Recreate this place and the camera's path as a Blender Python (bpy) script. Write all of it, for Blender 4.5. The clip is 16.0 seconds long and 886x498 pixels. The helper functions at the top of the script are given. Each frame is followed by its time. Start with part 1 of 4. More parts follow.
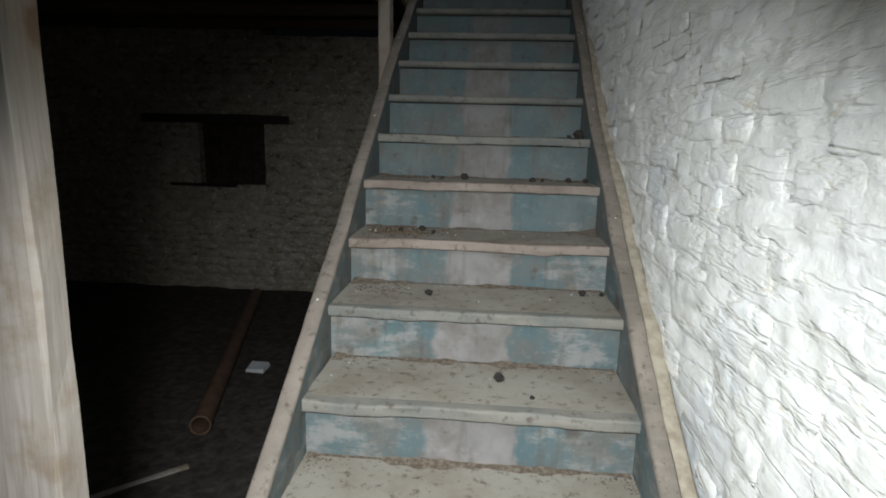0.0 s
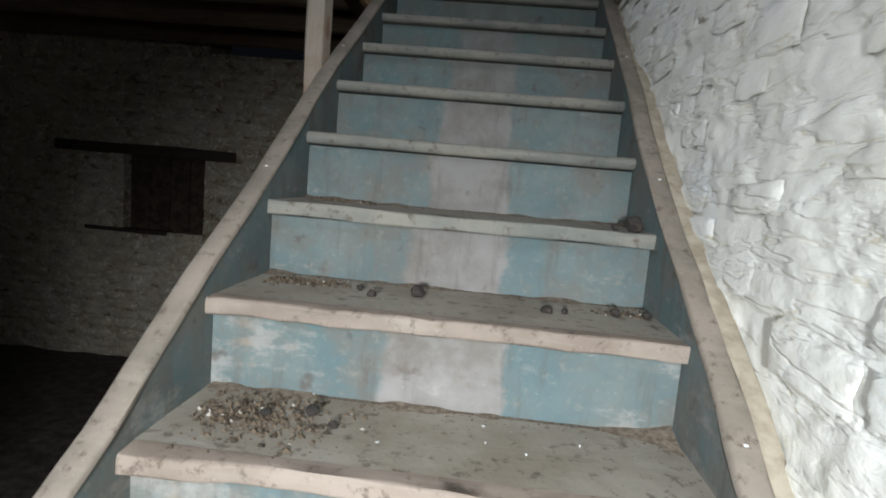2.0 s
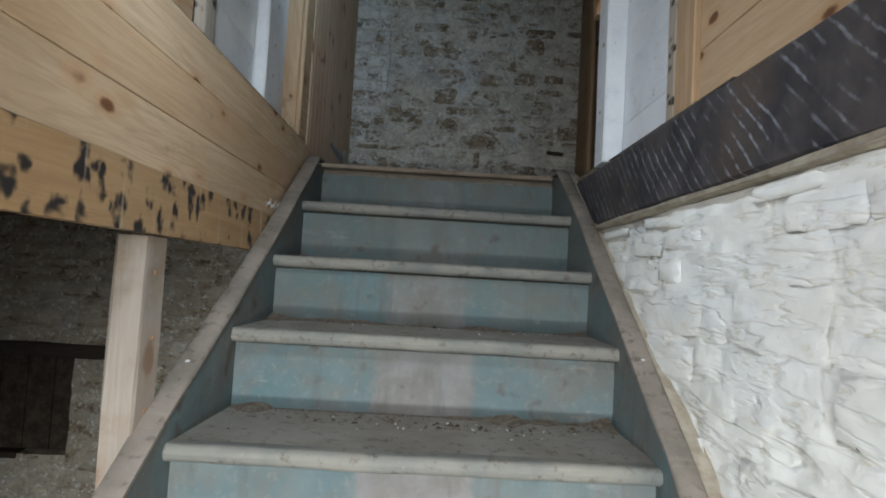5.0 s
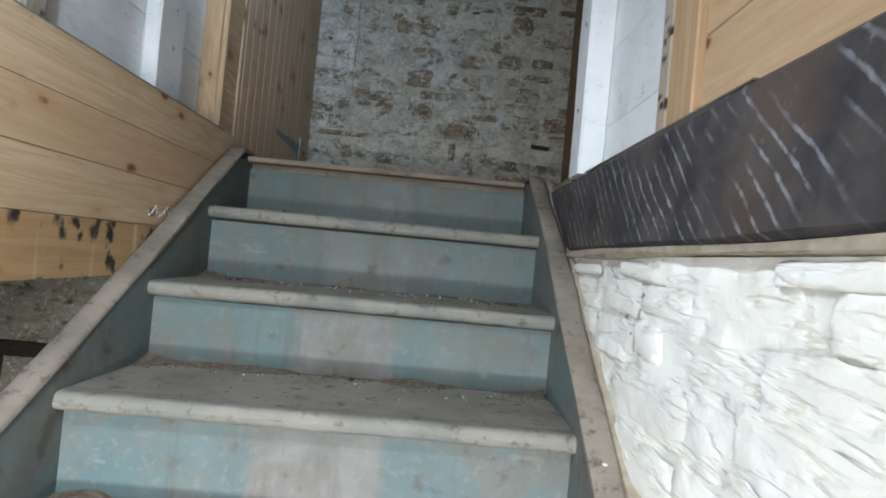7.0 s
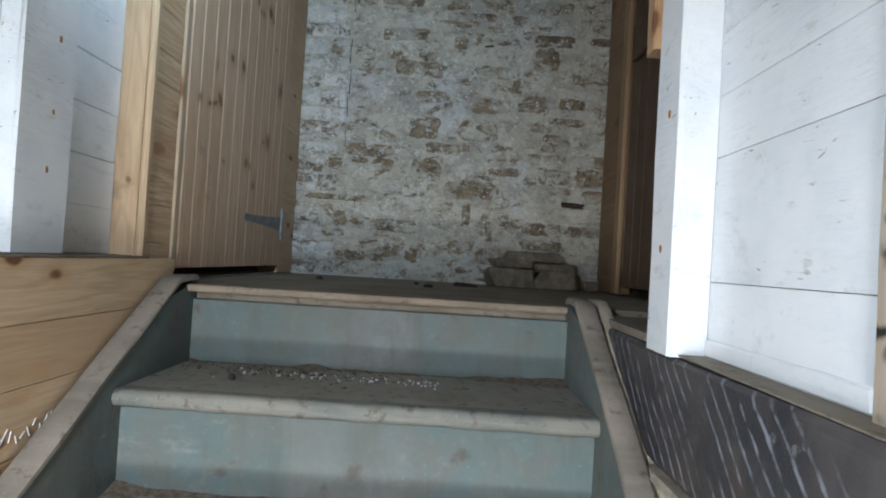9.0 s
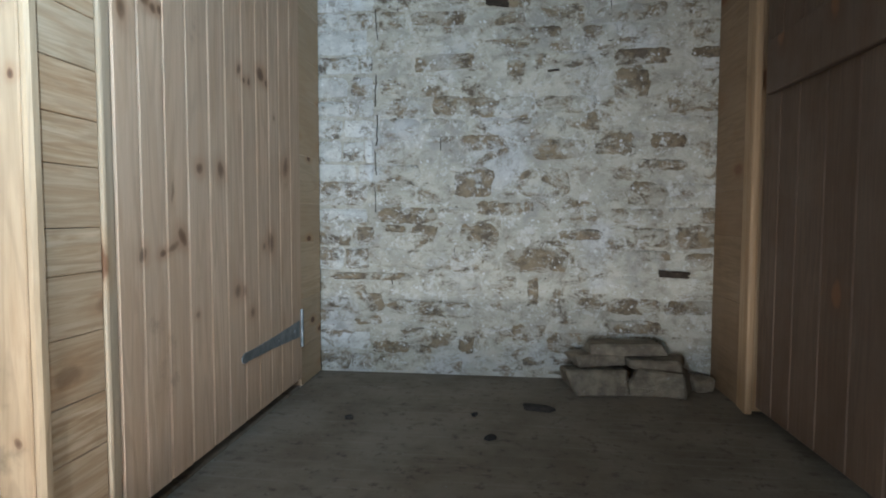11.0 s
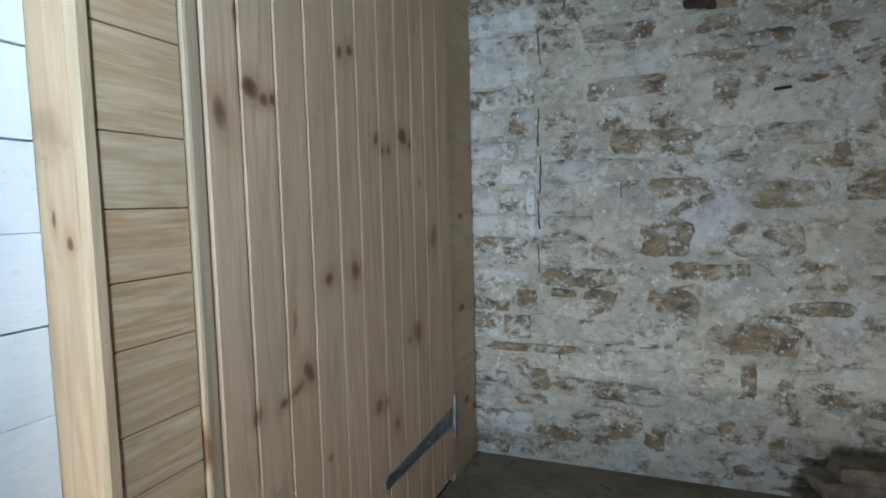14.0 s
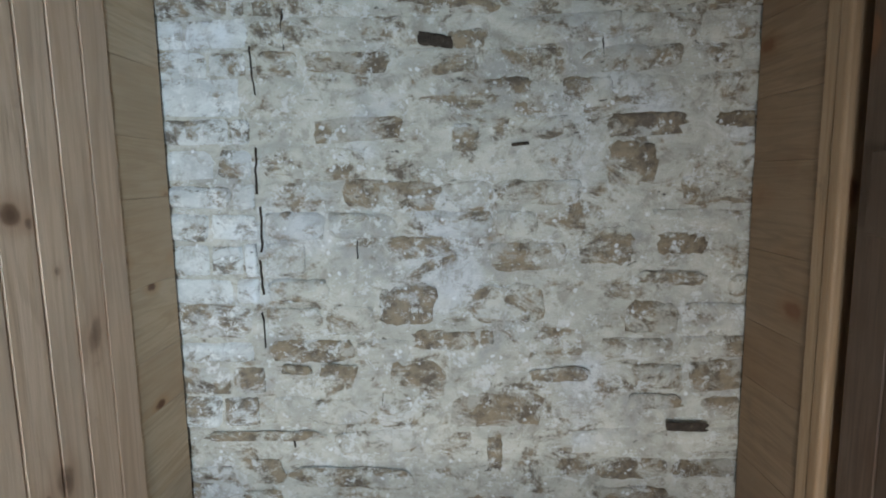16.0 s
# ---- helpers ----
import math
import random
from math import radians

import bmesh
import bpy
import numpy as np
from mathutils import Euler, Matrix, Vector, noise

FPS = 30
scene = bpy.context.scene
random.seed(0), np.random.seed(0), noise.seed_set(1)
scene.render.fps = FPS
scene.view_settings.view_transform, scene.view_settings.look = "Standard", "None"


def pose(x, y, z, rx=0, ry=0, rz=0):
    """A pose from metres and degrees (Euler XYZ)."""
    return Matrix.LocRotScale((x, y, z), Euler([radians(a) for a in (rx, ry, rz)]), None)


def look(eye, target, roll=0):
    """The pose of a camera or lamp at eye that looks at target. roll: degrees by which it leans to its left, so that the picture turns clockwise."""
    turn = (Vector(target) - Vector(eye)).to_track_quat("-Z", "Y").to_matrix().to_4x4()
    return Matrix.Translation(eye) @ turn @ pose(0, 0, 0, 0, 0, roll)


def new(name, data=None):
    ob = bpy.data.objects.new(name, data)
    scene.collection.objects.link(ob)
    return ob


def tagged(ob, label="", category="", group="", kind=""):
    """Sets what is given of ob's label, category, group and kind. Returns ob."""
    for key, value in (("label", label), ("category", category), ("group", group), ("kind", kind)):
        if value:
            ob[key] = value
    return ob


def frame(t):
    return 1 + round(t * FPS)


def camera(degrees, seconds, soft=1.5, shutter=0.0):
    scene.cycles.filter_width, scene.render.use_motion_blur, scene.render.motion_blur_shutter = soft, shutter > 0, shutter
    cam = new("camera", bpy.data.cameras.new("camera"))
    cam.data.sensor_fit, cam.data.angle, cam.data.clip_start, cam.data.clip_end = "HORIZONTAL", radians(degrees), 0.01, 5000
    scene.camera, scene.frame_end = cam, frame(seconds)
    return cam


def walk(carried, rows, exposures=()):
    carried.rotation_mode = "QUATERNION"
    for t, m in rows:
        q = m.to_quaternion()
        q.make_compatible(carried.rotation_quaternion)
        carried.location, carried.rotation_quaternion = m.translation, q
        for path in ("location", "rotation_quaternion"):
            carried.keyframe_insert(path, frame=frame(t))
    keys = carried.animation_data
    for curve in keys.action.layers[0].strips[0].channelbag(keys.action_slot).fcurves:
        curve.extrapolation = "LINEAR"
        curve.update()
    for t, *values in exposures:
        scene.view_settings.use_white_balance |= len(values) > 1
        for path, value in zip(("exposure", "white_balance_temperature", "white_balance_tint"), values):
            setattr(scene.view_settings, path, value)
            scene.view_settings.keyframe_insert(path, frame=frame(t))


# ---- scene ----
cam = camera(76.1, 16.0, soft=1.9)
PATH = [
    (0, (0.016, -4.163, 1.53), (-0.132, -2.207, 1.14), 1.5),
    (0.5, (0.008, -3.921, 1.483), (-0.188, -1.964, 1.117), 1.0),
    (1, (0.011, -3.596, 1.49), (-0.119, -1.631, 1.141), 1.0),
    (1.5, (-0.002, -3.318, 1.503), (-0.105, -1.341, 1.218), 3.3),
    (2, (0.049, -2.988, 1.617), (-0.086, -1.007, 1.376), 5.0),
    (2.5, (0.04, -2.864, 1.685), (-0.144, -0.89, 1.421), 4.0),
    (3, (-0.017, -2.707, 1.83), (-0.181, -0.727, 1.601), 1.7),
    (3.5, (-0.025, -2.607, 1.911), (-0.121, -0.614, 1.78), 3.1),
    (4, (0.063, -2.443, 2.025), (0.042, -0.444, 1.962), 4.9),
    (4.5, (0.067, -2.346, 2.095), (0.102, -0.347, 2.097), 5.0),
    (5, (0.003, -2.201, 2.238), (0.037, -0.204, 2.346), 3.3),
    (5.2, (-0.016, -2.172, 2.285), (0.02, -0.177, 2.428), 2.9),
    (7.3, (0.181, -1.795, 2.419), (0.223, 0.204, 2.45), 5.5),
    (7.5, (0.165, -1.754, 2.455), (0.199, 0.245, 2.487), 5.0),
    (8, (0.097, -1.628, 2.61), (0.12, 0.371, 2.655), 4.3),
    (8.5, (0.111, -1.502, 2.654), (0.13, 0.497, 2.688), 3.9),
    (9, (0.167, -1.349, 2.76), (0.144, 0.651, 2.801), 3.5),
    (9.2, (0.173, -1.316, 2.819), (0.118, 0.682, 2.868), 2.8),
    (11.3, (0.126, -0.765, 3.319), (-0.195, 1.205, 3.2), -1.2),
    (11.5, (0.112, -0.751, 3.378), (-0.322, 1.201, 3.32), -1.9),
    (12, (0.051, -0.718, 3.439), (-0.68, 1.142, 3.514), -3.1),
    (12.5, (0.015, -0.646, 3.433), (-0.798, 1.179, 3.511), -3.2),
    (13, (-0.006, -0.561, 3.39), (-0.87, 1.243, 3.38), -2.3),
    (13.5, (-0.012, -0.509, 3.416), (-0.893, 1.285, 3.335), -1.7),
    (14, (0.028, -0.482, 3.471), (-0.713, 1.368, 3.307), -1.4),
    (14.5, (0.086, -0.369, 3.523), (-0.418, 1.553, 3.296), -0.2),
    (15, (0.179, -0.214, 3.581), (0.026, 1.764, 3.33), 2.4),
    (15.5, (0.187, -0.191, 3.624), (0.197, 1.788, 3.336), 1.4),
    (16, (0.132, -0.151, 3.674), (0.097, 1.831, 3.407), -0.9),
]
EXPOSURE = [(0.0, -0.2), (0.8, 0.22), (1.5, 0.75), (2.5, 1.32), (3.5, 1.68), (4.3, 1.93), (5.0, 2.25), (7.5, 3.1), (9.0, 3.45), (11.3, 4.0), (12.0, 3.32), (12.5, 3.12), (13.0, 3.35), (13.5, 3.42), (14.2, 3.82), (15.0, 4.38), (16.0, 4.28)]
walk(cam, [(t, look(eye, target, roll)) for t, eye, target, roll in PATH], EXPOSURE)

# ---- world and light: dark, windowless stair; fixed spots stand in for one carried torch ----
world = bpy.data.worlds.new("dark_interior")
world.use_nodes = True
world.node_tree.nodes["Background"].inputs[0].default_value = (0.5, 0.6, 0.8, 1)
world.node_tree.nodes["Background"].inputs[1].default_value = 0.002
scene.world = world


def torch_stand_in(eye, target, watts, cone, radius=0.05, blend=1.0, color=(0.86, 0.97, 1.0)):
    data = bpy.data.lights.new("torch_stand_in", "SPOT")
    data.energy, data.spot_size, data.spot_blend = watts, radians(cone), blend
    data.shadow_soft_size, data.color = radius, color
    ob = new("torch_stand_in", data)
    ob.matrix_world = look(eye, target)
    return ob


# added lamps: only one torch climbs the stair, these five stay put
torch_stand_in((-0.08, -4.24, 1.66), (0.05, -2.6, 0.68), 225, 93, radius=0.06, color=(0.877, 0.943, 1.0))
torch_stand_in((-0.30, -3.35, 1.92), (-0.04, -1.9, 1.02), 18, 142, radius=0.12, color=(0.877, 0.943, 1.0))
torch_stand_in((-0.22, -2.45, 2.42), (0.10, -1.0, 1.64), 7.8, 150, radius=0.10, color=(0.865, 0.91, 1.0))
torch_stand_in((-0.28, -1.62, 2.98), (0.08, -0.6, 2.30), 5.8, 138, color=(0.727, 0.855, 1.0))
torch_stand_in((-0.04, -0.80, 3.84), (-1.05, 1.2, 3.80), 5.8, 115, color=(0.50, 0.74, 1.0))


# ---- small helpers ----
def mesh_object(name, bm, mat, parent=None, smooth=False):
    me = bpy.data.meshes.new(name)
    bmesh.ops.recalc_face_normals(bm, faces=bm.faces)
    bm.to_mesh(me)
    bm.free()
    me.materials.append(mat)
    if smooth:
        me.shade_smooth()
        me.set_sharp_from_angle(angle=radians(58))
    ob = new(name, me)
    ob.parent = parent
    return ob


def part(name, bm, mat, parent, label="", smooth=False):
    return tagged(mesh_object(name, bm, mat, parent, smooth), label)


def box(x0, x1, y0, y1, z0, z1, bevel=0.0, wob=0.0, segments=1, bm=None):
    """A bevelled block; wob shifts its corners a little."""
    made = bm is None
    one = bmesh.new()
    vs = [one.verts.new((x, y, z)) for x in (x0, x1) for y in (y0, y1) for z in (z0, z1)]
    for f in ((0, 1, 3, 2), (4, 6, 7, 5), (0, 4, 5, 1), (2, 3, 7, 6), (0, 2, 6, 4), (1, 5, 7, 3)):
        one.faces.new([vs[i] for i in f])
    if wob:
        for v in vs:
            v.co += Vector([random.uniform(-wob, wob) for _ in range(3)])
    bmesh.ops.recalc_face_normals(one, faces=one.faces)
    if bevel:
        bmesh.ops.bevel(one, geom=one.edges[:], offset=bevel, segments=segments, affect="EDGES", profile=0.5)
    if made:
        return one
    me = bpy.data.meshes.new("tmp")
    one.to_mesh(me)
    one.free()
    bm.from_mesh(me)
    bpy.data.meshes.remove(me)
    return bm


def long_block(axis, a0, a1, p0, p1, q0, q1, cuts=14, bevel=0.006, rough=0.003, seed=0):
    """A long timber along an axis ('x', 'y' or 'z') with hand-worn, slightly wavy faces."""
    rnd = random.Random(seed)
    bm = bmesh.new()
    b = bevel
    ring = [(p0 + b, q0), (p1 - b, q0), (p1, q0 + b), (p1, q1 - b), (p1 - b, q1), (p0 + b, q1), (p0, q1 - b), (p0, q0 + b)]
    rows = []
    for i in range(cuts + 1):
        a = a0 + (a1 - a0) * i / cuts
        row = []
        for k, (p, q) in enumerate(ring):
            d = noise.noise(Vector((a * 3.1 + seed, k * 1.7, seed * 0.37))) * rough + rnd.uniform(-1, 1) * rough * 0.3
            e = noise.noise(Vector((a * 3.3 + seed, k * 1.3 + 9, seed * 0.71))) * rough
            p_, q_ = p + d, q + e
            row.append(bm.verts.new({"x": (a, p_, q_), "y": (p_, a, q_), "z": (p_, q_, a)}[axis]))
        rows.append(row)
    for r0, r1 in zip(rows, rows[1:]):
        for k in range(8):
            bm.faces.new((r0[k], r0[(k + 1) % 8], r1[(k + 1) % 8], r1[k]))
    bm.faces.new(rows[0])
    bm.faces.new(rows[-1])
    return bm


def empty_thing(name, label, category, group="", kind=""):
    ob = new(name)
    ob.empty_display_size = 0.05
    return tagged(ob, label, category, group, kind)


# ---- materials ----
class Nodes:
    """A thin wrapper to wire shader nodes."""

    def __init__(self, name):
        self.mat = bpy.data.materials.new(name)
        self.mat.use_nodes = True
        self.t = self.mat.node_tree
        self.bsdf = self.t.nodes["Principled BSDF"]
        self.geo = self.t.nodes.new("ShaderNodeNewGeometry")
        self.info = self.t.nodes.new("ShaderNodeObjectInfo")
        self.pos = self.geo.outputs["Position"]
        self.rand = self.info.outputs["Random"]

    def put(self, socket, value):
        if isinstance(value, bpy.types.NodeSocket):
            self.t.links.new(value, socket)
        elif isinstance(value, (tuple, list)) and len(value) == 3 and socket.type == "RGBA":
            socket.default_value = (*value, 1)
        else:
            socket.default_value = value

    def math(self, op, a, b=0.0, clamp=False):
        n = self.t.nodes.new("ShaderNodeMath")
        n.operation, n.use_clamp = op, clamp
        self.put(n.inputs[0], a)
        self.put(n.inputs[1], b)
        return n.outputs[0]

    def vec(self, op, a, b):
        n = self.t.nodes.new("ShaderNodeVectorMath")
        n.operation = op
        self.put(n.inputs[0], a)
        if isinstance(b, (int, float)):
            b = (b, b, b)
        self.put(n.inputs[1], b)
        return n.outputs[0]

    def scaled(self, v, x, y, z):
        return self.vec("MULTIPLY", v, (x, y, z))

    def shifted(self, v, amount=7.0):
        """The place, moved by each object's own random amount."""
        n = self.t.nodes.new("ShaderNodeCombineXYZ")
        for i, k in enumerate((1.0, 1.7, 2.3)):
            self.put(n.inputs[i], self.math("MULTIPLY", self.rand, amount * k))
        return self.vec("ADD", v, n.outputs[0])

    def noise(self, v, scale, detail=4.0, rough=0.55, distort=0.0):
        n = self.t.nodes.new("ShaderNodeTexNoise")
        self.put(n.inputs["Vector"], v)
        n.inputs["Scale"].default_value, n.inputs["Detail"].default_value = scale, detail
        n.inputs["Roughness"].default_value, n.inputs["Distortion"].default_value = rough, distort
        return n.outputs["Fac"]

    def cloud(self, v, scale):
        n = self.t.nodes.new("ShaderNodeTexNoise")
        self.put(n.inputs["Vector"], v)
        n.inputs["Scale"].default_value = scale
        return n.outputs["Color"]

    def voronoi(self, v, scale, feature="F1", rnd=1.0):
        n = self.t.nodes.new("ShaderNodeTexVoronoi")
        n.feature = feature
        self.put(n.inputs["Vector"], v)
        n.inputs["Scale"].default_value, n.inputs["Randomness"].default_value = scale, rnd
        return n

    def step(self, v, lo, hi, a=0.0, b=1.0):
        n = self.t.nodes.new("ShaderNodeMapRange")
        n.interpolation_type = "SMOOTHSTEP"
        self.put(n.inputs[0], v)
        for i, k in enumerate((lo, hi, a, b)):
            n.inputs[i + 1].default_value = k
        return n.outputs[0]

    def mix(self, f, a, b):
        n = self.t.nodes.new("ShaderNodeMix")
        n.data_type = "RGBA"
        self.put(n.inputs[0], f)
        self.put(n.inputs[6], a)
        self.put(n.inputs[7], b)
        return n.outputs[2]

    def axis(self, k):
        n = self.t.nodes.new("ShaderNodeSeparateXYZ")
        self.put(n.inputs[0], self.pos)
        return n.outputs[k]

    def done(self, color, rough, height=None, strength=0.5, dist=0.01, metal=0.0, spec=0.5):
        self.put(self.bsdf.inputs["Base Color"], color)
        self.put(self.bsdf.inputs["Roughness"], rough)
        self.put(self.bsdf.inputs["Metallic"], metal)
        self.put(self.bsdf.inputs["Specular IOR Level"], spec)
        if height is not None:
            b = self.t.nodes.new("ShaderNodeBump")
            b.inputs["Strength"].default_value, b.inputs["Distance"].default_value = strength, dist
            self.put(b.inputs["Height"], height)
            self.t.links.new(b.outputs[0], self.bsdf.inputs["Normal"])
        return self.mat


def single_knots(n, col, plane, spots, dark=(0.15, 0.072, 0.035)):
    """Single knots in a wood: centre in a plane (0: y and z, 1: x and z), half width, half height, slant, depth of tone."""
    warp = n.vec("MULTIPLY", n.vec("SUBTRACT", n.cloud(n.pos, 26), 0.5), 0.016)
    sep = n.t.nodes.new("ShaderNodeSeparateXYZ")
    n.put(sep.inputs[0], n.vec("ADD", n.pos, warp))
    a, z = sep.outputs[1 - plane], sep.outputs[2]
    for ka, kz, ra, rz, slant, tone in spots:
        ra, rz = ra * 1.35, rz * 1.5
        da, dz = n.math("SUBTRACT", a, ka), n.math("SUBTRACT", z, kz)
        u = n.math("DIVIDE", n.math("SUBTRACT", da, n.math("MULTIPLY", dz, slant)), ra)
        v = n.math("DIVIDE", n.math("ADD", dz, n.math("MULTIPLY", da, slant)), rz)
        d = n.math("SQRT", n.math("ADD", n.math("MULTIPLY", u, u), n.math("MULTIPLY", v, v)))
        col = n.mix(n.step(d, 0.7, 2.9, 0.42 * tone, 0.0), col, tuple(c * 2.2 for c in dark))
        col = n.mix(n.step(d, 0.55, 1.15, 0.9 * tone, 0.0), col, dark)
        col = n.mix(n.step(d, 0.2, 0.6, 0.5 * tone, 0.0), col, tuple(c * 0.5 for c in dark))
    return col


def wood(name, axis, light, dark, knot=(0.16, 0.07, 0.03), grime=(0.12, 0.09, 0.06), grime_at=0.62, knots=1.0, rough=0.6, grain=1.0, mould=0.0, knotty=1.0, even=0.62, plane=0, spots=()):
    """Sawn softwood: long grain along an axis, knots, blotches and dirt."""
    n = Nodes(name)
    long, wide = 0.9 * grain, 14.0 * grain
    s = {"x": (long, wide, wide), "y": (wide, long, wide), "z": (wide, wide, long)}[axis]
    p = n.shifted(n.pos)
    g = n.noise(n.scaled(p, *s), 3.0, 5, 0.6, 1.6)
    fine = n.noise(n.scaled(p, *[k * 5 for k in s]), 4.0, 3, 0.6)
    col = n.mix(n.step(g, 0.35, 0.68), light, dark)
    col = n.mix(n.math("MULTIPLY", n.step(fine, 0.45, 0.75), 0.22), col, tuple(c * 0.55 for c in dark))
    ring = n.math("SINE", n.math("MULTIPLY", n.noise(n.scaled(p, *[k * 0.5 for k in s]), 2.2, 2, 0.5, 0.6), 62.0))
    col = n.mix(n.step(ring, 0.2, 0.98, 0, 0.28), col, tuple(c * 0.6 for c in dark))
    col = n.mix(n.math("MULTIPLY", n.rand, even), col, tuple(c * k for c, k in zip(dark, (0.95, 0.86, 0.78))))
    tone = n.noise(p, 1.7, 2)
    col = n.mix(n.step(tone, 0.35, 0.7, 0, 0.45), col, tuple(c * 0.72 for c in light))
    ks = {"x": (4.2, 8, 8), "y": (8, 4.2, 8), "z": (8, 8, 4.2)}[axis]
    v = n.voronoi(n.scaled(p, *[k * knotty for k in ks]), 1.0)
    d = n.math("ADD", v.outputs["Distance"], n.math("MULTIPLY", n.noise(p, 40, 2), 0.10))
    kn = n.step(d, 0.14, 0.225, 1, 0)
    col = n.mix(n.math("MULTIPLY", n.step(d, 0.16, 0.42, 1, 0), 0.5 * knots), col, tuple(c * k for c, k in zip(dark, (0.95, 0.74, 0.55))))
    col = n.mix(n.math("MULTIPLY", kn, knots), col, knot)
    if spots:
        col = single_knots(n, col, plane, spots)
    dirt = n.noise(n.pos, 5.0, 6, 0.65)
    col = n.mix(n.step(dirt, grime_at, grime_at + 0.18, 0, 0.8), col, grime)
    if mould:
        m = n.voronoi(n.vec("ADD", n.scaled(n.pos, 0.12, 1, 1.3 if axis == "z" else 0.6), n.vec("MULTIPLY", n.cloud(n.pos, 28), 0.05)), 24.0)
        mk = n.math("MULTIPLY", n.step(m.outputs["Distance"], 0.18, 0.46, 1, 0), n.step(n.noise(n.scaled(n.pos, 0.5, 6, 14), 1.0, 3), float(mould), float(mould) + 0.10))
        col = n.mix(mk, col, (0.025, 0.022, 0.02))
        drip = n.noise(n.scaled(n.pos, 26, 26, 2.2), 1.0, 2)
        col = n.mix(n.step(drip, 0.56, 0.72, 0, 0.55), col, (0.62, 0.5, 0.36))
    h = n.math("ADD", n.math("MULTIPLY", g, 0.5), n.math("MULTIPLY", fine, 0.35))
    return n.done(col, n.step(dirt, 0.3, 0.8, rough - 0.08, rough + 0.2), h, 0.35, 0.004, spec=0.35)


DOOR_KNOTS = ((0.185, 3.642, 0.016, 0.013, 0.5, 0.95), (0.214, 3.630, 0.010, 0.007, 0.4, 0.8), (0.236, 3.632, 0.006, 0.006, 0, 0.9), (0.122, 3.600, 0.011, 0.017, -0.3, 0.75),
              (0.690, 3.622, 0.018, 0.015, 0.5, 0.95), (0.725, 3.606, 0.008, 0.006, 0.4, 0.7), (0.563, 3.604, 0.009, 0.010, 0.4, 0.8), (0.590, 3.583, 0.006, 0.006, 0, 0.8), (0.617, 3.585, 0.006, 0.007, 0, 0.8),
              (0.368, 3.340, 0.011, 0.009, 0, 0.8), (0.462, 3.345, 0.013, 0.014, -0.2, 0.8), (0.745, 3.160, 0.016, 0.022, -0.2, 0.75), (0.700, 3.150, 0.008, 0.008, 0, 0.6), (0.297, 3.192, 0.013, 0.016, -0.7, 0.85),
              (0.262, 3.174, 0.020, 0.006, -0.5, 0.6), (0.226, 3.162, 0.009, 0.006, -0.3, 0.8), (0.166, 3.164, 0.010, 0.010, 0.2, 0.7), (0.540, 3.046, 0.013, 0.013, 0, 0.65), (0.575, 3.045, 0.008, 0.010, 0, 0.55),
              (0.860, 3.385, 0.014, 0.024, 0.3, 0.6), (0.432, 3.746, 0.007, 0.008, 0, 0.8), (0.466, 3.760, 0.008, 0.008, 0, 0.85), (0.163, 3.738, 0.006, 0.014, 0, 0.7), (0.265, 3.284, 0.004, 0.016, 0, 0.5),
              (0.35, 3.02, 0.006, 0.006, 0, 0.5), (0.62, 2.98, 0.010, 0.010, 0, 0.6), (0.78, 3.52, 0.006, 0.006, 0, 0.5))
PINE_Z = wood("pine_upright", "z", (0.55, 0.375, 0.225), (0.43, 0.275, 0.15), grime_at=0.63, knotty=1.35)
PINE_SHORT = wood("strongly_grained_pine", "y", (0.70, 0.51, 0.33), (0.47, 0.285, 0.15), grime_at=0.68, grain=1.35, knots=0.5, even=0.35)
PINE_FRAME = wood("brown_frame_pine", "z", (0.40, 0.265, 0.155), (0.30, 0.19, 0.10), grime_at=0.62)
PINE_DOOR = wood("pine_door_boards", "z", (0.665, 0.465, 0.315), (0.55, 0.365, 0.232), knot=(0.13, 0.06, 0.03), grime_at=0.64, grain=0.7, knots=0.0, even=0.3, spots=DOOR_KNOTS)
PINE_END = wood("pine_end_board_wood", "z", (0.56, 0.395, 0.245), (0.46, 0.305, 0.175), grime_at=0.56, knots=0.0, even=0.2, plane=1,
                spots=((-0.560, 3.438, 0.0045, 0.0055, 0, 1.0), (-0.583, 3.462, 0.003, 0.007, 0, 0.9), (-0.585, 3.56, 0.022, 0.016, 0, 0.25), (-0.57, 2.90, 0.005, 0.006, 0, 0.8)))
PINE_EDGE = wood("pale_pine_edge", "z", (0.60, 0.43, 0.27), (0.52, 0.36, 0.215), grime_at=0.66, knots=0.0, even=0.2)
PINE_Y = wood("pine_along", "y", (0.61, 0.455, 0.295), (0.50, 0.35, 0.21), grime_at=0.62, knotty=1.55)
PINE_MOULD = wood("mouldy_pine", "y", (0.50, 0.34, 0.18), (0.38, 0.24, 0.12), grime_at=0.60, mould=0.36)
# brown stain plus the shade on the right-hand door, in one tone
PINE_DARK = wood("shade_darkened_brown_pine", "z", (0.135, 0.085, 0.055), (0.085, 0.05, 0.03), grime_at=0.62)
DARK_WOOD = wood("blackened_timber", "x", (0.05, 0.038, 0.028), (0.03, 0.022, 0.016), knots=0.2, rough=0.9)
OLD_WOOD = wood("old_joist_wood", "x", (0.16, 0.115, 0.075), (0.09, 0.062, 0.04), grime_at=0.5, knots=0.4, rough=0.85)
POST_WOOD = wood("weathered_post_wood", "z", (0.40, 0.36, 0.315), (0.29, 0.25, 0.205), grime=(0.21, 0.155, 0.10), grime_at=0.50, knots=0.6, rough=0.8)


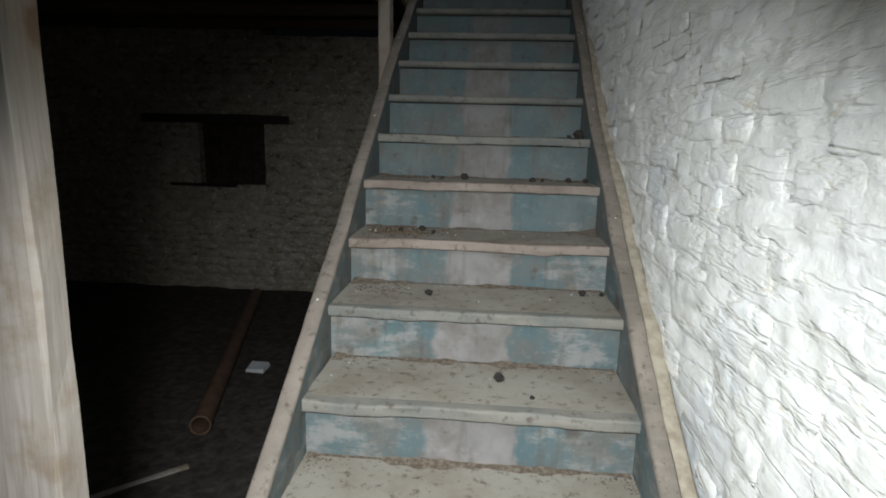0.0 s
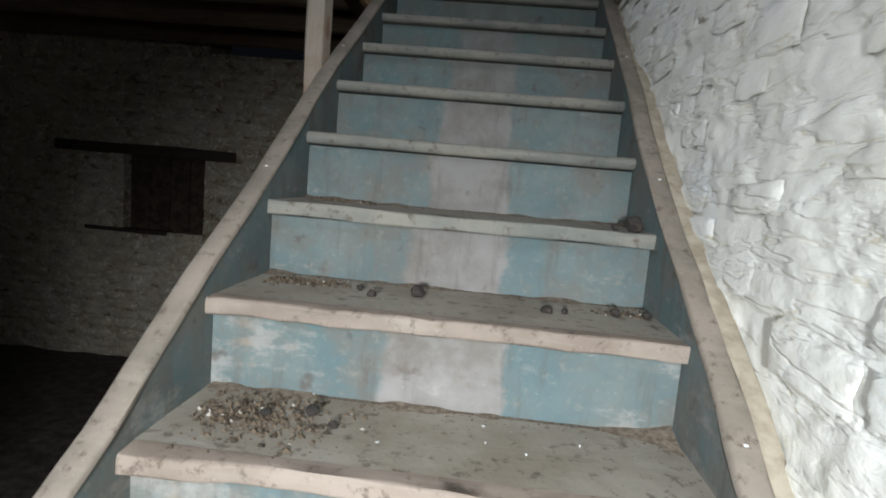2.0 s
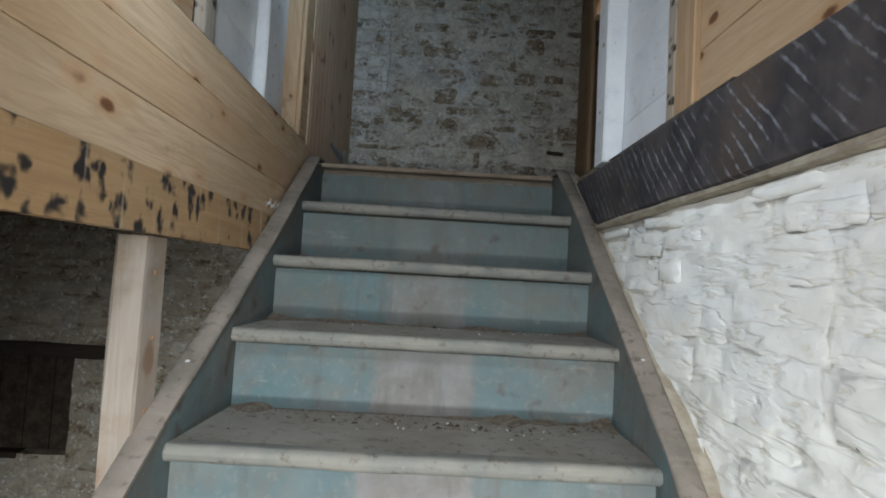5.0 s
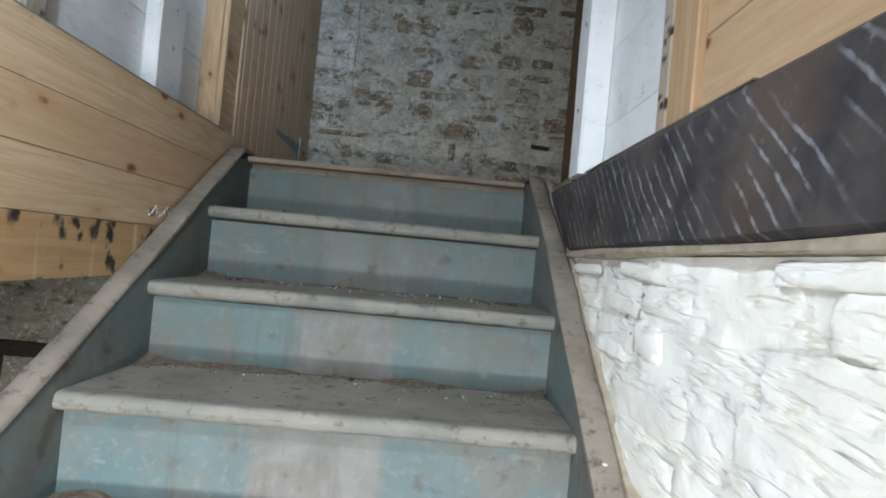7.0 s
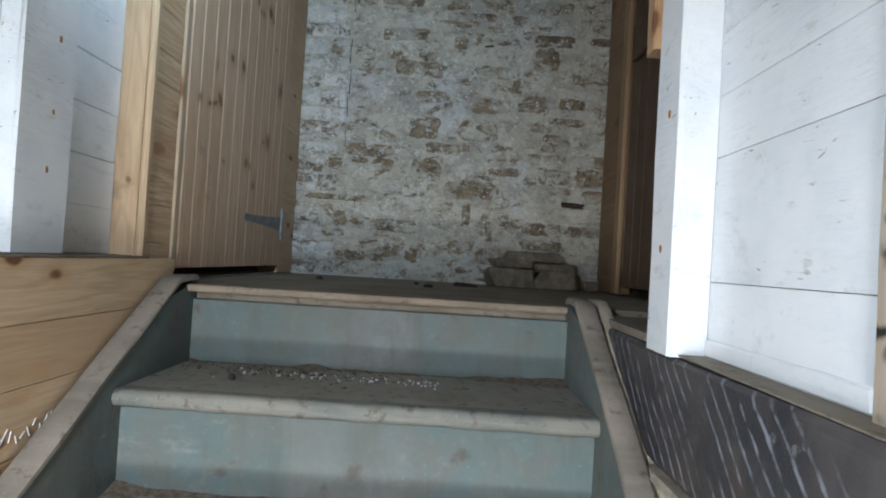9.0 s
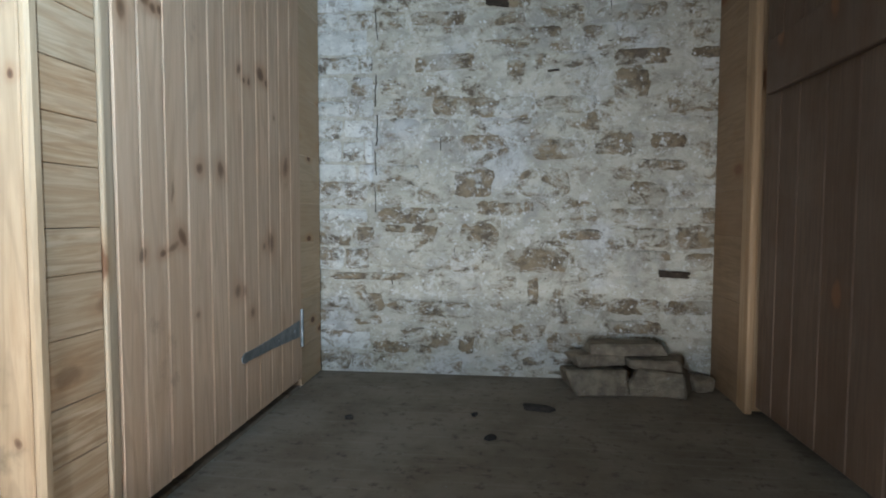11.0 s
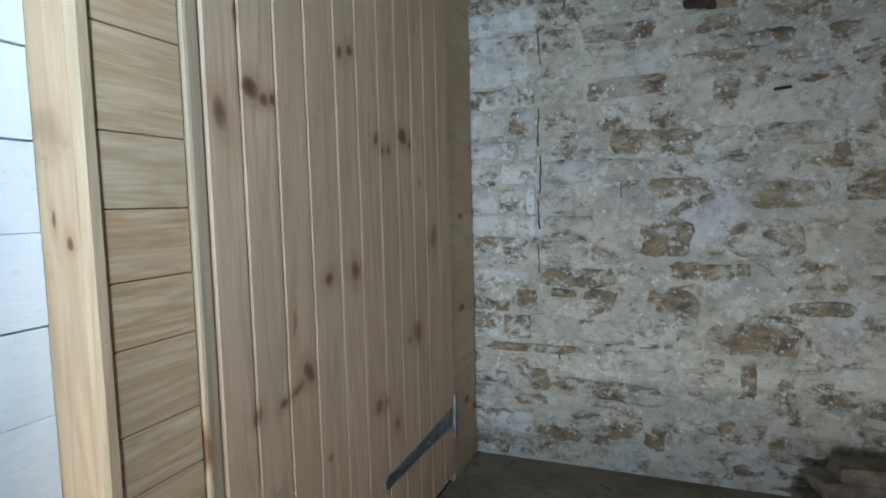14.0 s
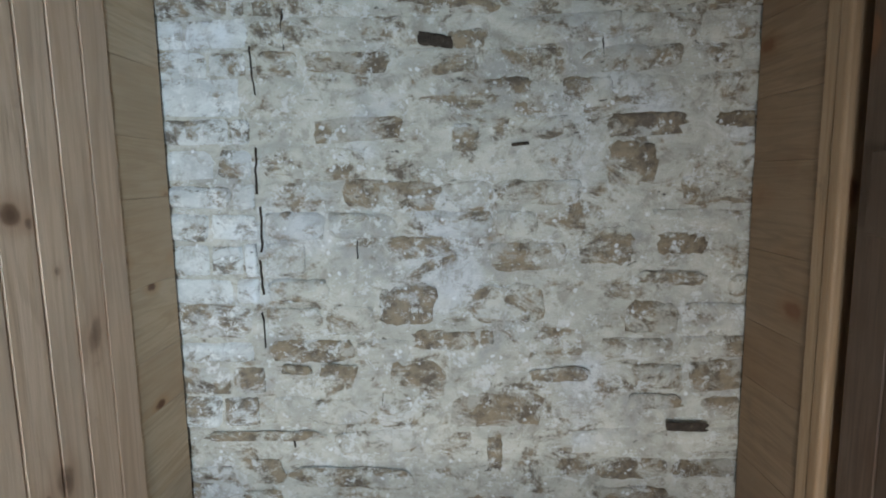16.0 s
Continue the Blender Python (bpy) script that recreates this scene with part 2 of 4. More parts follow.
def white_boards():
    n = Nodes("white_painted_wood")
    p = n.shifted(n.pos, 3)
    blotch = n.noise(p, 4.5, 5, 0.6)
    col = n.mix(n.step(blotch, 0.4, 0.75), (0.80, 0.81, 0.81), (0.66, 0.69, 0.71))
    brush = n.noise(n.scaled(p, 30, 5, 30), 3.0, 4, 0.6)
    col = n.mix(n.step(brush, 0.55, 0.8, 0, 0.25), col, (0.6, 0.6, 0.58))
    spots = n.voronoi(n.scaled(p, 9, 9, 9), 1.0)
    sp = n.math("MULTIPLY", n.step(spots.outputs["Distance"], 0.03, 0.075, 1, 0), n.step(n.noise(p, 9, 1), 0.45, 0.6))
    col = n.mix(sp, col, (0.22, 0.17, 0.12))
    smudge = n.noise(n.scaled(p, 14, 14, 30), 1.0, 7, 0.75)
    col = n.mix(n.step(smudge, 0.58, 0.70, 0, 0.45), col, (0.45, 0.43, 0.38))
    worn = n.noise(n.scaled(p, 4, 4, 9), 1.0, 7, 0.7, 0.6)
    col = n.mix(n.step(worn, 0.56, 0.66, 0, 0.5), col, (0.56, 0.58, 0.60))
    scr = n.noise(n.scaled(p, 60, 14, 60), 1.0, 3, 0.6, 1.5)
    col = n.mix(n.math("MULTIPLY", n.step(scr, 0.66, 0.70), n.step(blotch, 0.48, 0.58)), col, (0.33, 0.29, 0.24))
    grit = n.noise(p, 90, 4, 0.7)
    col = n.mix(n.step(grit, 0.70, 0.76, 0, 0.7), col, (0.25, 0.2, 0.15))
    h = n.math("ADD", n.math("MULTIPLY", brush, 0.7), n.math("MULTIPLY", blotch, 0.4))
    h = n.math("ADD", h, n.math("MULTIPLY", smudge, 0.5))
    return n.done(col, n.step(blotch, 0.3, 0.8, 0.5, 0.7), h, 0.55, 0.004)


WHITE = white_boards()


def whitewash(name):
    """Thick limewash over thin rubble courses: chalk white, creased and flaking, ledges stained yellow, blue-grey patches."""
    n = Nodes(name)
    p = n.pos
    big = n.noise(p, 2.6, 4, 0.6)
    mid = n.noise(n.scaled(p, 7, 7, 15), 1.0, 5, 0.55)
    fine = n.noise(p, 55, 6, 0.7)
    col = n.mix(n.step(mid, 0.38, 0.7), (0.84, 0.832, 0.778), (0.77, 0.755, 0.68))
    col = n.mix(n.step(big, 0.5, 0.72, 0, 0.6), col, (0.66, 0.70, 0.73))
    lump = n.noise(n.scaled(p, 16, 16, 30), 1.0, 5, 0.6)
    crease = n.math("ABSOLUTE", n.math("SUBTRACT", n.noise(n.scaled(p, 3.2, 3.2, 17), 1.0, 4, 0.55), 0.5))
    line = n.math("MULTIPLY", n.step(crease, 0.002, 0.012, 1, 0), n.step(lump, 0.47, 0.60))
    col = n.mix(n.math("MULTIPLY", line, 0.6), col, (0.60, 0.52, 0.37))
    yel = n.noise(n.scaled(p, 11, 11, 24), 1.0, 6, 0.7)
    col = n.mix(n.step(yel, 0.60, 0.72, 0, 0.45), col, (0.70, 0.62, 0.46))
    col = n.mix(n.step(fine, 0.62, 0.80, 0, 0.35), col, (0.58, 0.56, 0.50))
    pits = n.voronoi(p, 14.0)
    pk = n.math("MULTIPLY", n.step(pits.outputs["Distance"], 0.03, 0.06, 1, 0), n.step(n.noise(p, 12, 1), 0.60, 0.68))
    col = n.mix(pk, col, (0.12, 0.09, 0.06))
    flake = n.voronoi(n.vec("ADD", n.scaled(p, 1, 1, 2.0), n.vec("MULTIPLY", n.cloud(p, 20), 0.03)), 17.0)
    h = n.math("ADD", n.math("MULTIPLY", mid, 0.45), n.math("MULTIPLY", fine, 0.16))
    h = n.math("ADD", h, n.math("MULTIPLY", n.step(crease, 0.0, 0.05), 0.25))
    h = n.math("ADD", h, n.math("MULTIPLY", lump, 0.62))
    h = n.math("SUBTRACT", h, n.math("MULTIPLY", flake.outputs["Distance"], 0.22))
    h = n.math("SUBTRACT", h, n.math("MULTIPLY", pk, 0.2))
    return n.done(col, 0.62, h, 0.66, 0.012, spec=0.3)


LIME = whitewash("limewashed_rubble")


def worn_brick(name, bare, cream=(0.67, 0.62, 0.51), white=(0.74, 0.745, 0.74), dim=0.74):
    """Brick and rubble under patchy limewash: cream smears, white patches, brown faces showing through, dark pits."""
    n = Nodes(name)
    p = n.pos
    q = n.shifted(p, 2.0)
    cloud = n.noise(p, 3.2, 5, 0.6)
    smear = n.noise(n.scaled(p, 9, 9, 15), 1.0, 8, 0.7, 0.8)
    grit = n.noise(p, 60, 7, 0.75)
    fleck = n.noise(p, 110, 4, 0.7)
    col = n.mix(n.step(smear, 0.36, 0.66), tuple(c * dim for c in cream), tuple(c * 0.72 * dim for c in cream))
    col = n.mix(n.step(cloud, 0.50, 0.68, 0, 0.6), col, tuple(c * dim for c in white))
    grey = n.noise(p, 5.5, 6, 0.65)
    col = n.mix(n.step(grey, 0.52, 0.68, 0, 0.65), col, tuple(c * dim for c in (0.36, 0.34, 0.31)))
    brown = n.mix(n.step(n.noise(p, 22, 6, 0.7), 0.35, 0.65), (0.080, 0.056, 0.036), (0.24, 0.175, 0.105))
    wear = n.math("ADD", n.noise(n.scaled(q, 8, 8, 14), 1.0, 9, 0.74, 0.5), n.math("MULTIPLY", n.math("SUBTRACT", n.rand, 0.5), 0.11))
    wear = n.math("ADD", wear, n.math("MULTIPLY", n.math("SUBTRACT", grit, 0.5), 0.28))
    col = n.mix(n.step(grit, 0.60, 0.76, 0, 0.5), col, tuple(c * dim for c in (0.30, 0.27, 0.22)))
    col = n.mix(n.step(fleck, 0.62, 0.72, 0, 0.5), col, tuple(c * dim for c in (0.82, 0.81, 0.78)))
    tone = n.math("SUBTRACT", n.rand, 0.5)
    col = n.mix(n.step(tone, 0.05, 0.5, 0, 0.45), col, tuple(c * dim for c in (0.34, 0.285, 0.215)))
    mottle = n.noise(p, 26, 9, 0.78, 0.4)
    col = n.mix(n.step(mottle, 0.50, 0.62, 0, 0.5), col, tuple(c * dim for c in (0.29, 0.24, 0.185)))
    col = n.mix(n.step(wear, 0.645 - bare, 0.765 - bare, 0, 0.9), col, brown)
    chalk = n.math("ADD", n.math("MULTIPLY", n.noise(p, 38, 8, 0.8), 0.55), n.math("MULTIPLY", n.noise(n.scaled(p, 12, 12, 18), 1.0, 7, 0.75, 0.6), 0.45))
    col = n.mix(n.step(chalk, 0.535, 0.575, 0, 0.72), col, tuple(c * dim for c in (0.78, 0.76, 0.70)))
    blob = n.voronoi(n.vec("ADD", p, n.vec("MULTIPLY", n.cloud(p, 60), 0.012)), 42.0)
    col = n.mix(n.math("MULTIPLY", n.step(blob.outputs["Distance"], 0.16, 0.26, 1, 0), n.step(n.noise(p, 15, 3), 0.53, 0.61, 0, 0.75)), col, tuple(c * dim for c in (0.88, 0.87, 0.84)))
    pk = n.math("MULTIPLY", n.step(n.noise(n.scaled(p, 16, 16, 48), 1.0, 4, 0.6, 0.5), 0.66, 0.70), n.step(n.noise(p, 6, 2), 0.48, 0.56))
    col = n.mix(n.math("MULTIPLY", pk, 0.85), col, (0.07, 0.054, 0.042))
    h = n.math("ADD", n.math("MULTIPLY", smear, 0.8), n.math("MULTIPLY", grit, 0.45))
    h = n.math("SUBTRACT", h, n.math("MULTIPLY", pk, 0.5))
    h = n.math("ADD", h, n.math("MULTIPLY", mottle, 0.5))
    return n.done(col, 0.9, h, 0.6, 0.016, spec=0.15)


LIME_WORN = worn_brick("worn_limewashed_brick", 0.165)
LIME_QUOIN = worn_brick("whiter_limewashed_brick", 0.160, cream=(0.70, 0.69, 0.63), white=(0.80, 0.82, 0.84), dim=0.88)
MORTAR_WORN = worn_brick("smeared_lime_mortar", 0.135)
BARE_WORN = worn_brick("brown_brick_with_lime_specks", 0.222)
LIME_DIRTY = worn_brick("stained_old_rubble", 0.11, cream=(0.50, 0.44, 0.33), white=(0.54, 0.52, 0.46), dim=0.85)


def bare_stone(name, a, b, c):
    n = Nodes(name)
    p = n.pos
    m = n.noise(p, 16, 7, 0.65)
    f = n.noise(p, 80, 4, 0.7)
    col = n.mix(n.step(m, 0.35, 0.68), a, b)
    col = n.mix(n.step(f, 0.6, 0.72, 0, 0.9), col, c)
    return n.done(col, 0.9, n.math("ADD", m, n.math("MULTIPLY", f, 0.5)), 0.8, 0.012, spec=0.2)


RUBBLE = bare_stone("loose_grey_stone", (0.13, 0.105, 0.078), (0.25, 0.205, 0.15), (0.30, 0.27, 0.23))
# near-black colour that carries the shade of gaps, recesses and holes
HOLE = bare_stone("painted_cavity_shade", (0.03, 0.022, 0.016), (0.07, 0.05, 0.035), (0.10, 0.075, 0.05))
EARTH = bare_stone("earth_floor", (0.045, 0.038, 0.032), (0.10, 0.085, 0.07), (0.17, 0.15, 0.13))


def stair_paint(name, runner=True):
    """Old blue-green gloss, bare and pale along the middle where a runner lay, scuffed at the lower steps."""
    n = Nodes(name)
    p = n.shifted(n.pos, 5)
    big = n.noise(p, 5.5, 5, 0.6)
    mid = n.noise(n.scaled(p, 6, 6, 16), 1.0, 6, 0.65)
    col = n.mix(n.step(big, 0.35, 0.68), (0.094, 0.128, 0.130), (0.136, 0.160, 0.154))
    deep = n.noise(p, 2.4, 3)
    col = n.mix(n.step(deep, 0.52, 0.64, 0, 0.6), col, (0.080, 0.135, 0.138))
    if runner:
        x = n.math("ADD", n.axis(0), n.math("MULTIPLY", n.math("SUBTRACT", n.noise(n.scaled(p, 5, 5, 9), 1.0, 6, 0.6), 0.5), 0.10))
        band = n.math("MULTIPLY", n.step(x, -0.135, -0.11), n.step(x, 0.10, 0.118, 1, 0))
        worn = n.step(n.axis(2), 1.0, 1.75, 1.22, 0.95)
        pale = n.mix(n.step(n.noise(p, 9, 5), 0.35, 0.7), (0.208, 0.190, 0.178), (0.15, 0.132, 0.119))
        pale = n.vec("MULTIPLY", pale, worn)
        beside = n.math("MULTIPLY", n.step(n.math("ABSOLUTE", n.axis(0)), 0.20, 0.30, 1, 0), n.step(n.axis(2), 1.2, 1.7, 0.6, 0.15))
        col = n.mix(beside, col, (0.078, 0.124, 0.134))
        col = n.mix(n.math("MULTIPLY", band, n.step(n.axis(2), 1.9, 2.5, 0.85, 0.4)), col, pale)
    low = n.step(n.axis(2), 0.95, 1.7, 0.055, -0.09)
    if runner:
        low = n.math("ADD", low, n.step(n.math("ABSOLUTE", n.axis(0)), 0.15, 0.30, -0.07, 0.035))
    scuff = n.math("ADD", n.math("ADD", mid, low), n.math("MULTIPLY", n.math("SUBTRACT", n.noise(p, 60, 6, 0.75), 0.5), 0.22))
    bare = n.mix(n.step(n.noise(p, 8, 4), 0.55, 0.68), (0.30, 0.282, 0.258), (0.29, 0.222, 0.160))
    col = n.mix(n.step(scuff, 0.53, 0.68, 0, 0.62), col, bare)
    film = n.noise(p, 6.5, 7, 0.68, 0.3)
    col = n.mix(n.step(film, 0.44, 0.62, 0, 0.6), col, (0.128, 0.112, 0.092))
    dust = n.noise(p, 48, 5, 0.7)
    col = n.mix(n.step(dust, 0.52, 0.72, 0, 0.5), col, (0.20, 0.19, 0.165))
    drip = n.noise(n.scaled(p, 22, 22, 3.0), 1.0, 5, 0.65)
    col = n.mix(n.step(drip, 0.52, 0.68, 0, 0.42), col, (0.090, 0.078, 0.064))
    speck = n.noise(p, 95, 3, 0.7)
    col = n.mix(n.step(speck, 0.66, 0.74, 0, 0.35), col, (0.30, 0.29, 0.265))
    # grey-green blotches that grow stronger towards the upper steps
    upper_tint = n.math("MULTIPLY", n.step(n.axis(2), 1.7, 2.4, 0, 0.55), n.step(n.noise(p, 4.5, 6, 0.65), 0.36, 0.62))
    col = n.mix(upper_tint, col, (0.104, 0.116, 0.100))
    stain = n.noise(p, 13, 4)
    col = n.mix(n.step(stain, 0.61, 0.71, 0, 0.6), col, (0.075, 0.058, 0.046))
    return n.done(col, n.step(mid, 0.3, 0.7, 0.68, 0.85), n.math("ADD", mid, n.math("MULTIPLY", dust, 0.4)), 0.35, 0.003, spec=0.22)


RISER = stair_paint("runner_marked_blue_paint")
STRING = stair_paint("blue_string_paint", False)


def tread_wood(name="dusty_tread", a=(0.265, 0.246, 0.206), b=(0.195, 0.172, 0.138)):
    n = Nodes(name)
    p = n.shifted(n.pos, 5)
    big = n.noise(p, 6, 5, 0.6)
    grain = n.noise(n.scaled(p, 2, 30, 30), 2.0, 4)
    col = n.mix(n.step(big, 0.35, 0.7), a, b)
    col = n.mix(n.step(grain, 0.5, 0.75, 0, 0.35), col, (0.28, 0.25, 0.205))
    d = n.noise(p, 34, 6, 0.7)
    col = n.mix(n.step(d, 0.535, 0.68, 0, 0.75), col, (0.08, 0.058, 0.042))
    f = n.noise(p, 120, 3, 0.7)
    col = n.mix(n.step(f, 0.62, 0.74, 0, 0.5), col, (0.30, 0.285, 0.25))
    return n.done(col, 0.8, n.math("ADD", d, n.math("MULTIPLY", grain, 0.5)), 0.35, 0.004, spec=0.3)


TREAD = tread_wood()
NOSING = tread_wood("worn_painted_nosing", (0.205, 0.192, 0.160), (0.128, 0.134, 0.120))
WORN_PINK = tread_wood("bare_pink_wood", (0.252, 0.205, 0.168), (0.185, 0.146, 0.116))
SILL_WOOD = tread_wood("brown_landing_edge", (0.225, 0.175, 0.128), (0.155, 0.115, 0.08))
WORN_Y = tread_wood("worn_string_edge", (0.245, 0.205, 0.168), (0.160, 0.138, 0.110))
TREAD_PALE = tread_wood("pale_worn_tread", (0.295, 0.272, 0.225), (0.225, 0.195, 0.152))


def bitumen():
    n = Nodes("black_painted_timber")
    p = n.pos
    m = n.noise(p, 7, 6, 0.65)
    col = n.mix(n.step(m, 0.35, 0.7), (0.034, 0.032, 0.036), (0.082, 0.070, 0.066))
    rust = n.noise(p, 3.4, 3)
    col = n.mix(n.step(rust, 0.54, 0.68, 0, 0.6), col, (0.085, 0.058, 0.042))
    slant = n.math("SUBTRACT", n.axis(1), n.math("MULTIPLY", n.axis(2), 1.0))
    wob = n.noise(n.scaled(p, 6, 6, 10), 1.0, 3)
    st = n.math("SINE", n.math("ADD", n.math("MULTIPLY", slant, 165.0), n.math("MULTIPLY", wob, 5.0)))
    row = n.noise(n.scaled(p, 3, 7, 8), 1.0, 3)
    rough = n.noise(p, 45, 5, 0.7)
    streak = n.math("MULTIPLY", n.step(n.math("ADD", st, n.math("MULTIPLY", rough, 1.6)), 1.45, 2.0), n.step(row, 0.44, 0.58))
    col = n.mix(n.math("MULTIPLY", streak, 0.55), col, (0.36, 0.38, 0.43))
    chip = n.noise(p, 24, 6, 0.7)
    col = n.mix(n.step(chip, 0.62, 0.70, 0, 0.6), col, (0.20, 0.19, 0.19))
    return n.done(col, n.step(m, 0.3, 0.7, 0.35, 0.6), n.math("ADD", m, n.math("MULTIPLY", rough, 0.5)), 0.5, 0.006, spec=0.5)


BLACK = bitumen()


def plain(name, a, b, rough, scale=12, metal=0.0):
    n = Nodes(name)
    m = n.noise(n.pos, scale, 6, 0.65)
    return n.done(n.mix(n.step(m, 0.35, 0.7), a, b), rough, m, 0.4, 0.004, metal)


LANDING = tread_wood("dusty_landing", (0.21, 0.175, 0.132), (0.145, 0.115, 0.082))
IRON = plain("galvanised_iron", (0.16, 0.18, 0.19), (0.28, 0.30, 0.31), 0.5, 30, 0.7)
RUST = plain("rusty_nail", (0.30, 0.13, 0.04), (0.45, 0.22, 0.07), 0.9, 60)
NAIL_WHITE = plain("pale_nail_head", (0.7, 0.7, 0.68), (0.5, 0.5, 0.48), 0.5, 60)
PLASTER = plain("old_plaster", (0.42, 0.40, 0.36), (0.30, 0.28, 0.25), 0.9, 5)
MORTAR = plain("sandy_mortar", (0.36, 0.315, 0.24), (0.24, 0.195, 0.14), 0.95, 25)
PIPE = plain("brown_clay_pipe", (0.10, 0.055, 0.035), (0.17, 0.10, 0.065), 0.6, 14)
CARD = plain("white_card", (0.55, 0.56, 0.57), (0.72, 0.72, 0.70), 0.7, 20)
DUST = plain("brown_dust", (0.095, 0.068, 0.045), (0.20, 0.165, 0.125), 1.0, 70)
LUMP = plain("dark_dropping", (0.012, 0.010, 0.008), (0.04, 0.03, 0.023), 0.9, 40)


def litter_material():
    n = Nodes("dry_litter")
    r = n.geo.outputs["Random Per Island"]
    col = n.mix(n.step(r, 0.0, 0.55), (0.026, 0.018, 0.011), (0.095, 0.068, 0.043))
    col = n.mix(n.step(r, 0.97, 0.98), col, (0.30, 0.27, 0.23))
    return n.done(col, 0.9)


LITTER = litter_material()

# ---- plan ----
RISE, RUN, TOP = 0.19, 0.285, 2.66
HALF = 0.458
END_Y, ROOM_Y = 1.196, 1.50


# the flight settles a little towards its foot: the nosings, from the landing down
NOSE_Y = (0.0, -0.288, -0.577, -0.856, -1.147, -1.400, -1.662, -1.952, -2.215, -2.517, -2.810, -3.10, -3.39, -3.68, -3.97)
NOSE_Z = (2.660, 2.480, 2.284, 2.099, 1.910, 1.722, 1.535, 1.355, 1.170, 1.007, 0.838, 0.668, 0.502, 0.336, 0.168)
STEPS = 14


def tread_z(k):
    return NOSE_Z[k] if k <= STEPS else 0.0


def nose_line(y):
    return float(np.interp(-y, [-v for v in NOSE_Y] + [4.3], list(NOSE_Z) + [-0.03]))


def lean(y):
    """Sideways drift of the flight towards its foot."""
    return float(np.interp(-y, (0.0, 0.4, 0.86, 1.4, 2.2), (0.006, 0.010, 0.0, -0.015, -0.012)))


def half(y):
    """Half the clear width between the strings, narrowing a little towards the foot."""
    return float(np.interp(-y, (2.1, 2.5, 2.82, 3.5), (HALF, 0.448, 0.438, 0.432)))


def side(y, x):
    """Where a string that stands at x at the stair head has shifted to."""
    return x + lean(y) + math.copysign(1.0, x) * (half(y) - HALF)


# ---- floor, ceilings and walls ----
def uneven_sheet(x0, x1, y0, y1, nx, ny, z, bump, seed):
    bm = bmesh.new()
    rows = []
    for j in range(ny + 1):
        row = []
        for i in range(nx + 1):
            x, y = x0 + (x1 - x0) * i / nx, y0 + (y1 - y0) * j / ny
            h = z(x, y) + bump * (noise.noise(Vector((x * 1.3, y * 1.3, seed))) + 0.5 * noise.noise(Vector((x * 5, y * 5, seed))) + 0.35 * noise.noise(Vector((x * 14, y * 14, seed))))
            row.append(bm.verts.new((x, y, h)))
        rows.append(row)
    for a, b in zip(rows, rows[1:]):
        for i in range(nx):
            bm.faces.new((a[i], a[i + 1], b[i + 1], b[i]))
    return bm


floor_ground = tagged(mesh_object("floor", uneven_sheet(-4.8, 1.2, -6.8, 1.9, 90, 130, lambda x, y: -0.022 * max(0.0, y + 4.0), 0.022, 3), EARTH, smooth=True),
                      "dark uneven earth floor strewn with rubble", "floor", kind="structure")
floor_landing = tagged(mesh_object("floor_landing", box(-0.545, 0.98, 0.054, 1.22, 2.50, 2.664), LANDING), "dusty grey-brown floor of the upper landing", "floor", kind="structure")
tagged(mesh_object("floor_landing", box(0.536, 0.98, -0.30, 0.0535, 2.6345, 2.650), LANDING), "dusty landing floor beside the stair head", "floor", kind="structure")
ceiling_upper = tagged(mesh_object("ceiling_upper", box(-0.75, 1.1, -6.6, 1.9, 4.9, 5.0), PLASTER), "plain old plaster ceiling over the landing", "ceiling", kind="structure")
ceiling_lower = tagged(mesh_object("ceiling_lower", box(-4.8, -0.66, -6.6, 1.495, 2.655, 2.69), OLD_WOOD), "dark old floorboards seen from below", "ceiling", kind="structure")
tagged(mesh_object("wall_room_side", box(-4.95, -4.7, -6.6, 1.9, -0.3, 2.654), LIME_DIRTY), "stained rubble side wall of the dark store room", "wall", kind="structure")
tagged(mesh_object("wall_behind", box(-4.95, 1.2, -6.85, -6.605, -0.3, 5.0), LIME_DIRTY), "stained rubble wall behind the stair foot", "wall", kind="structure")

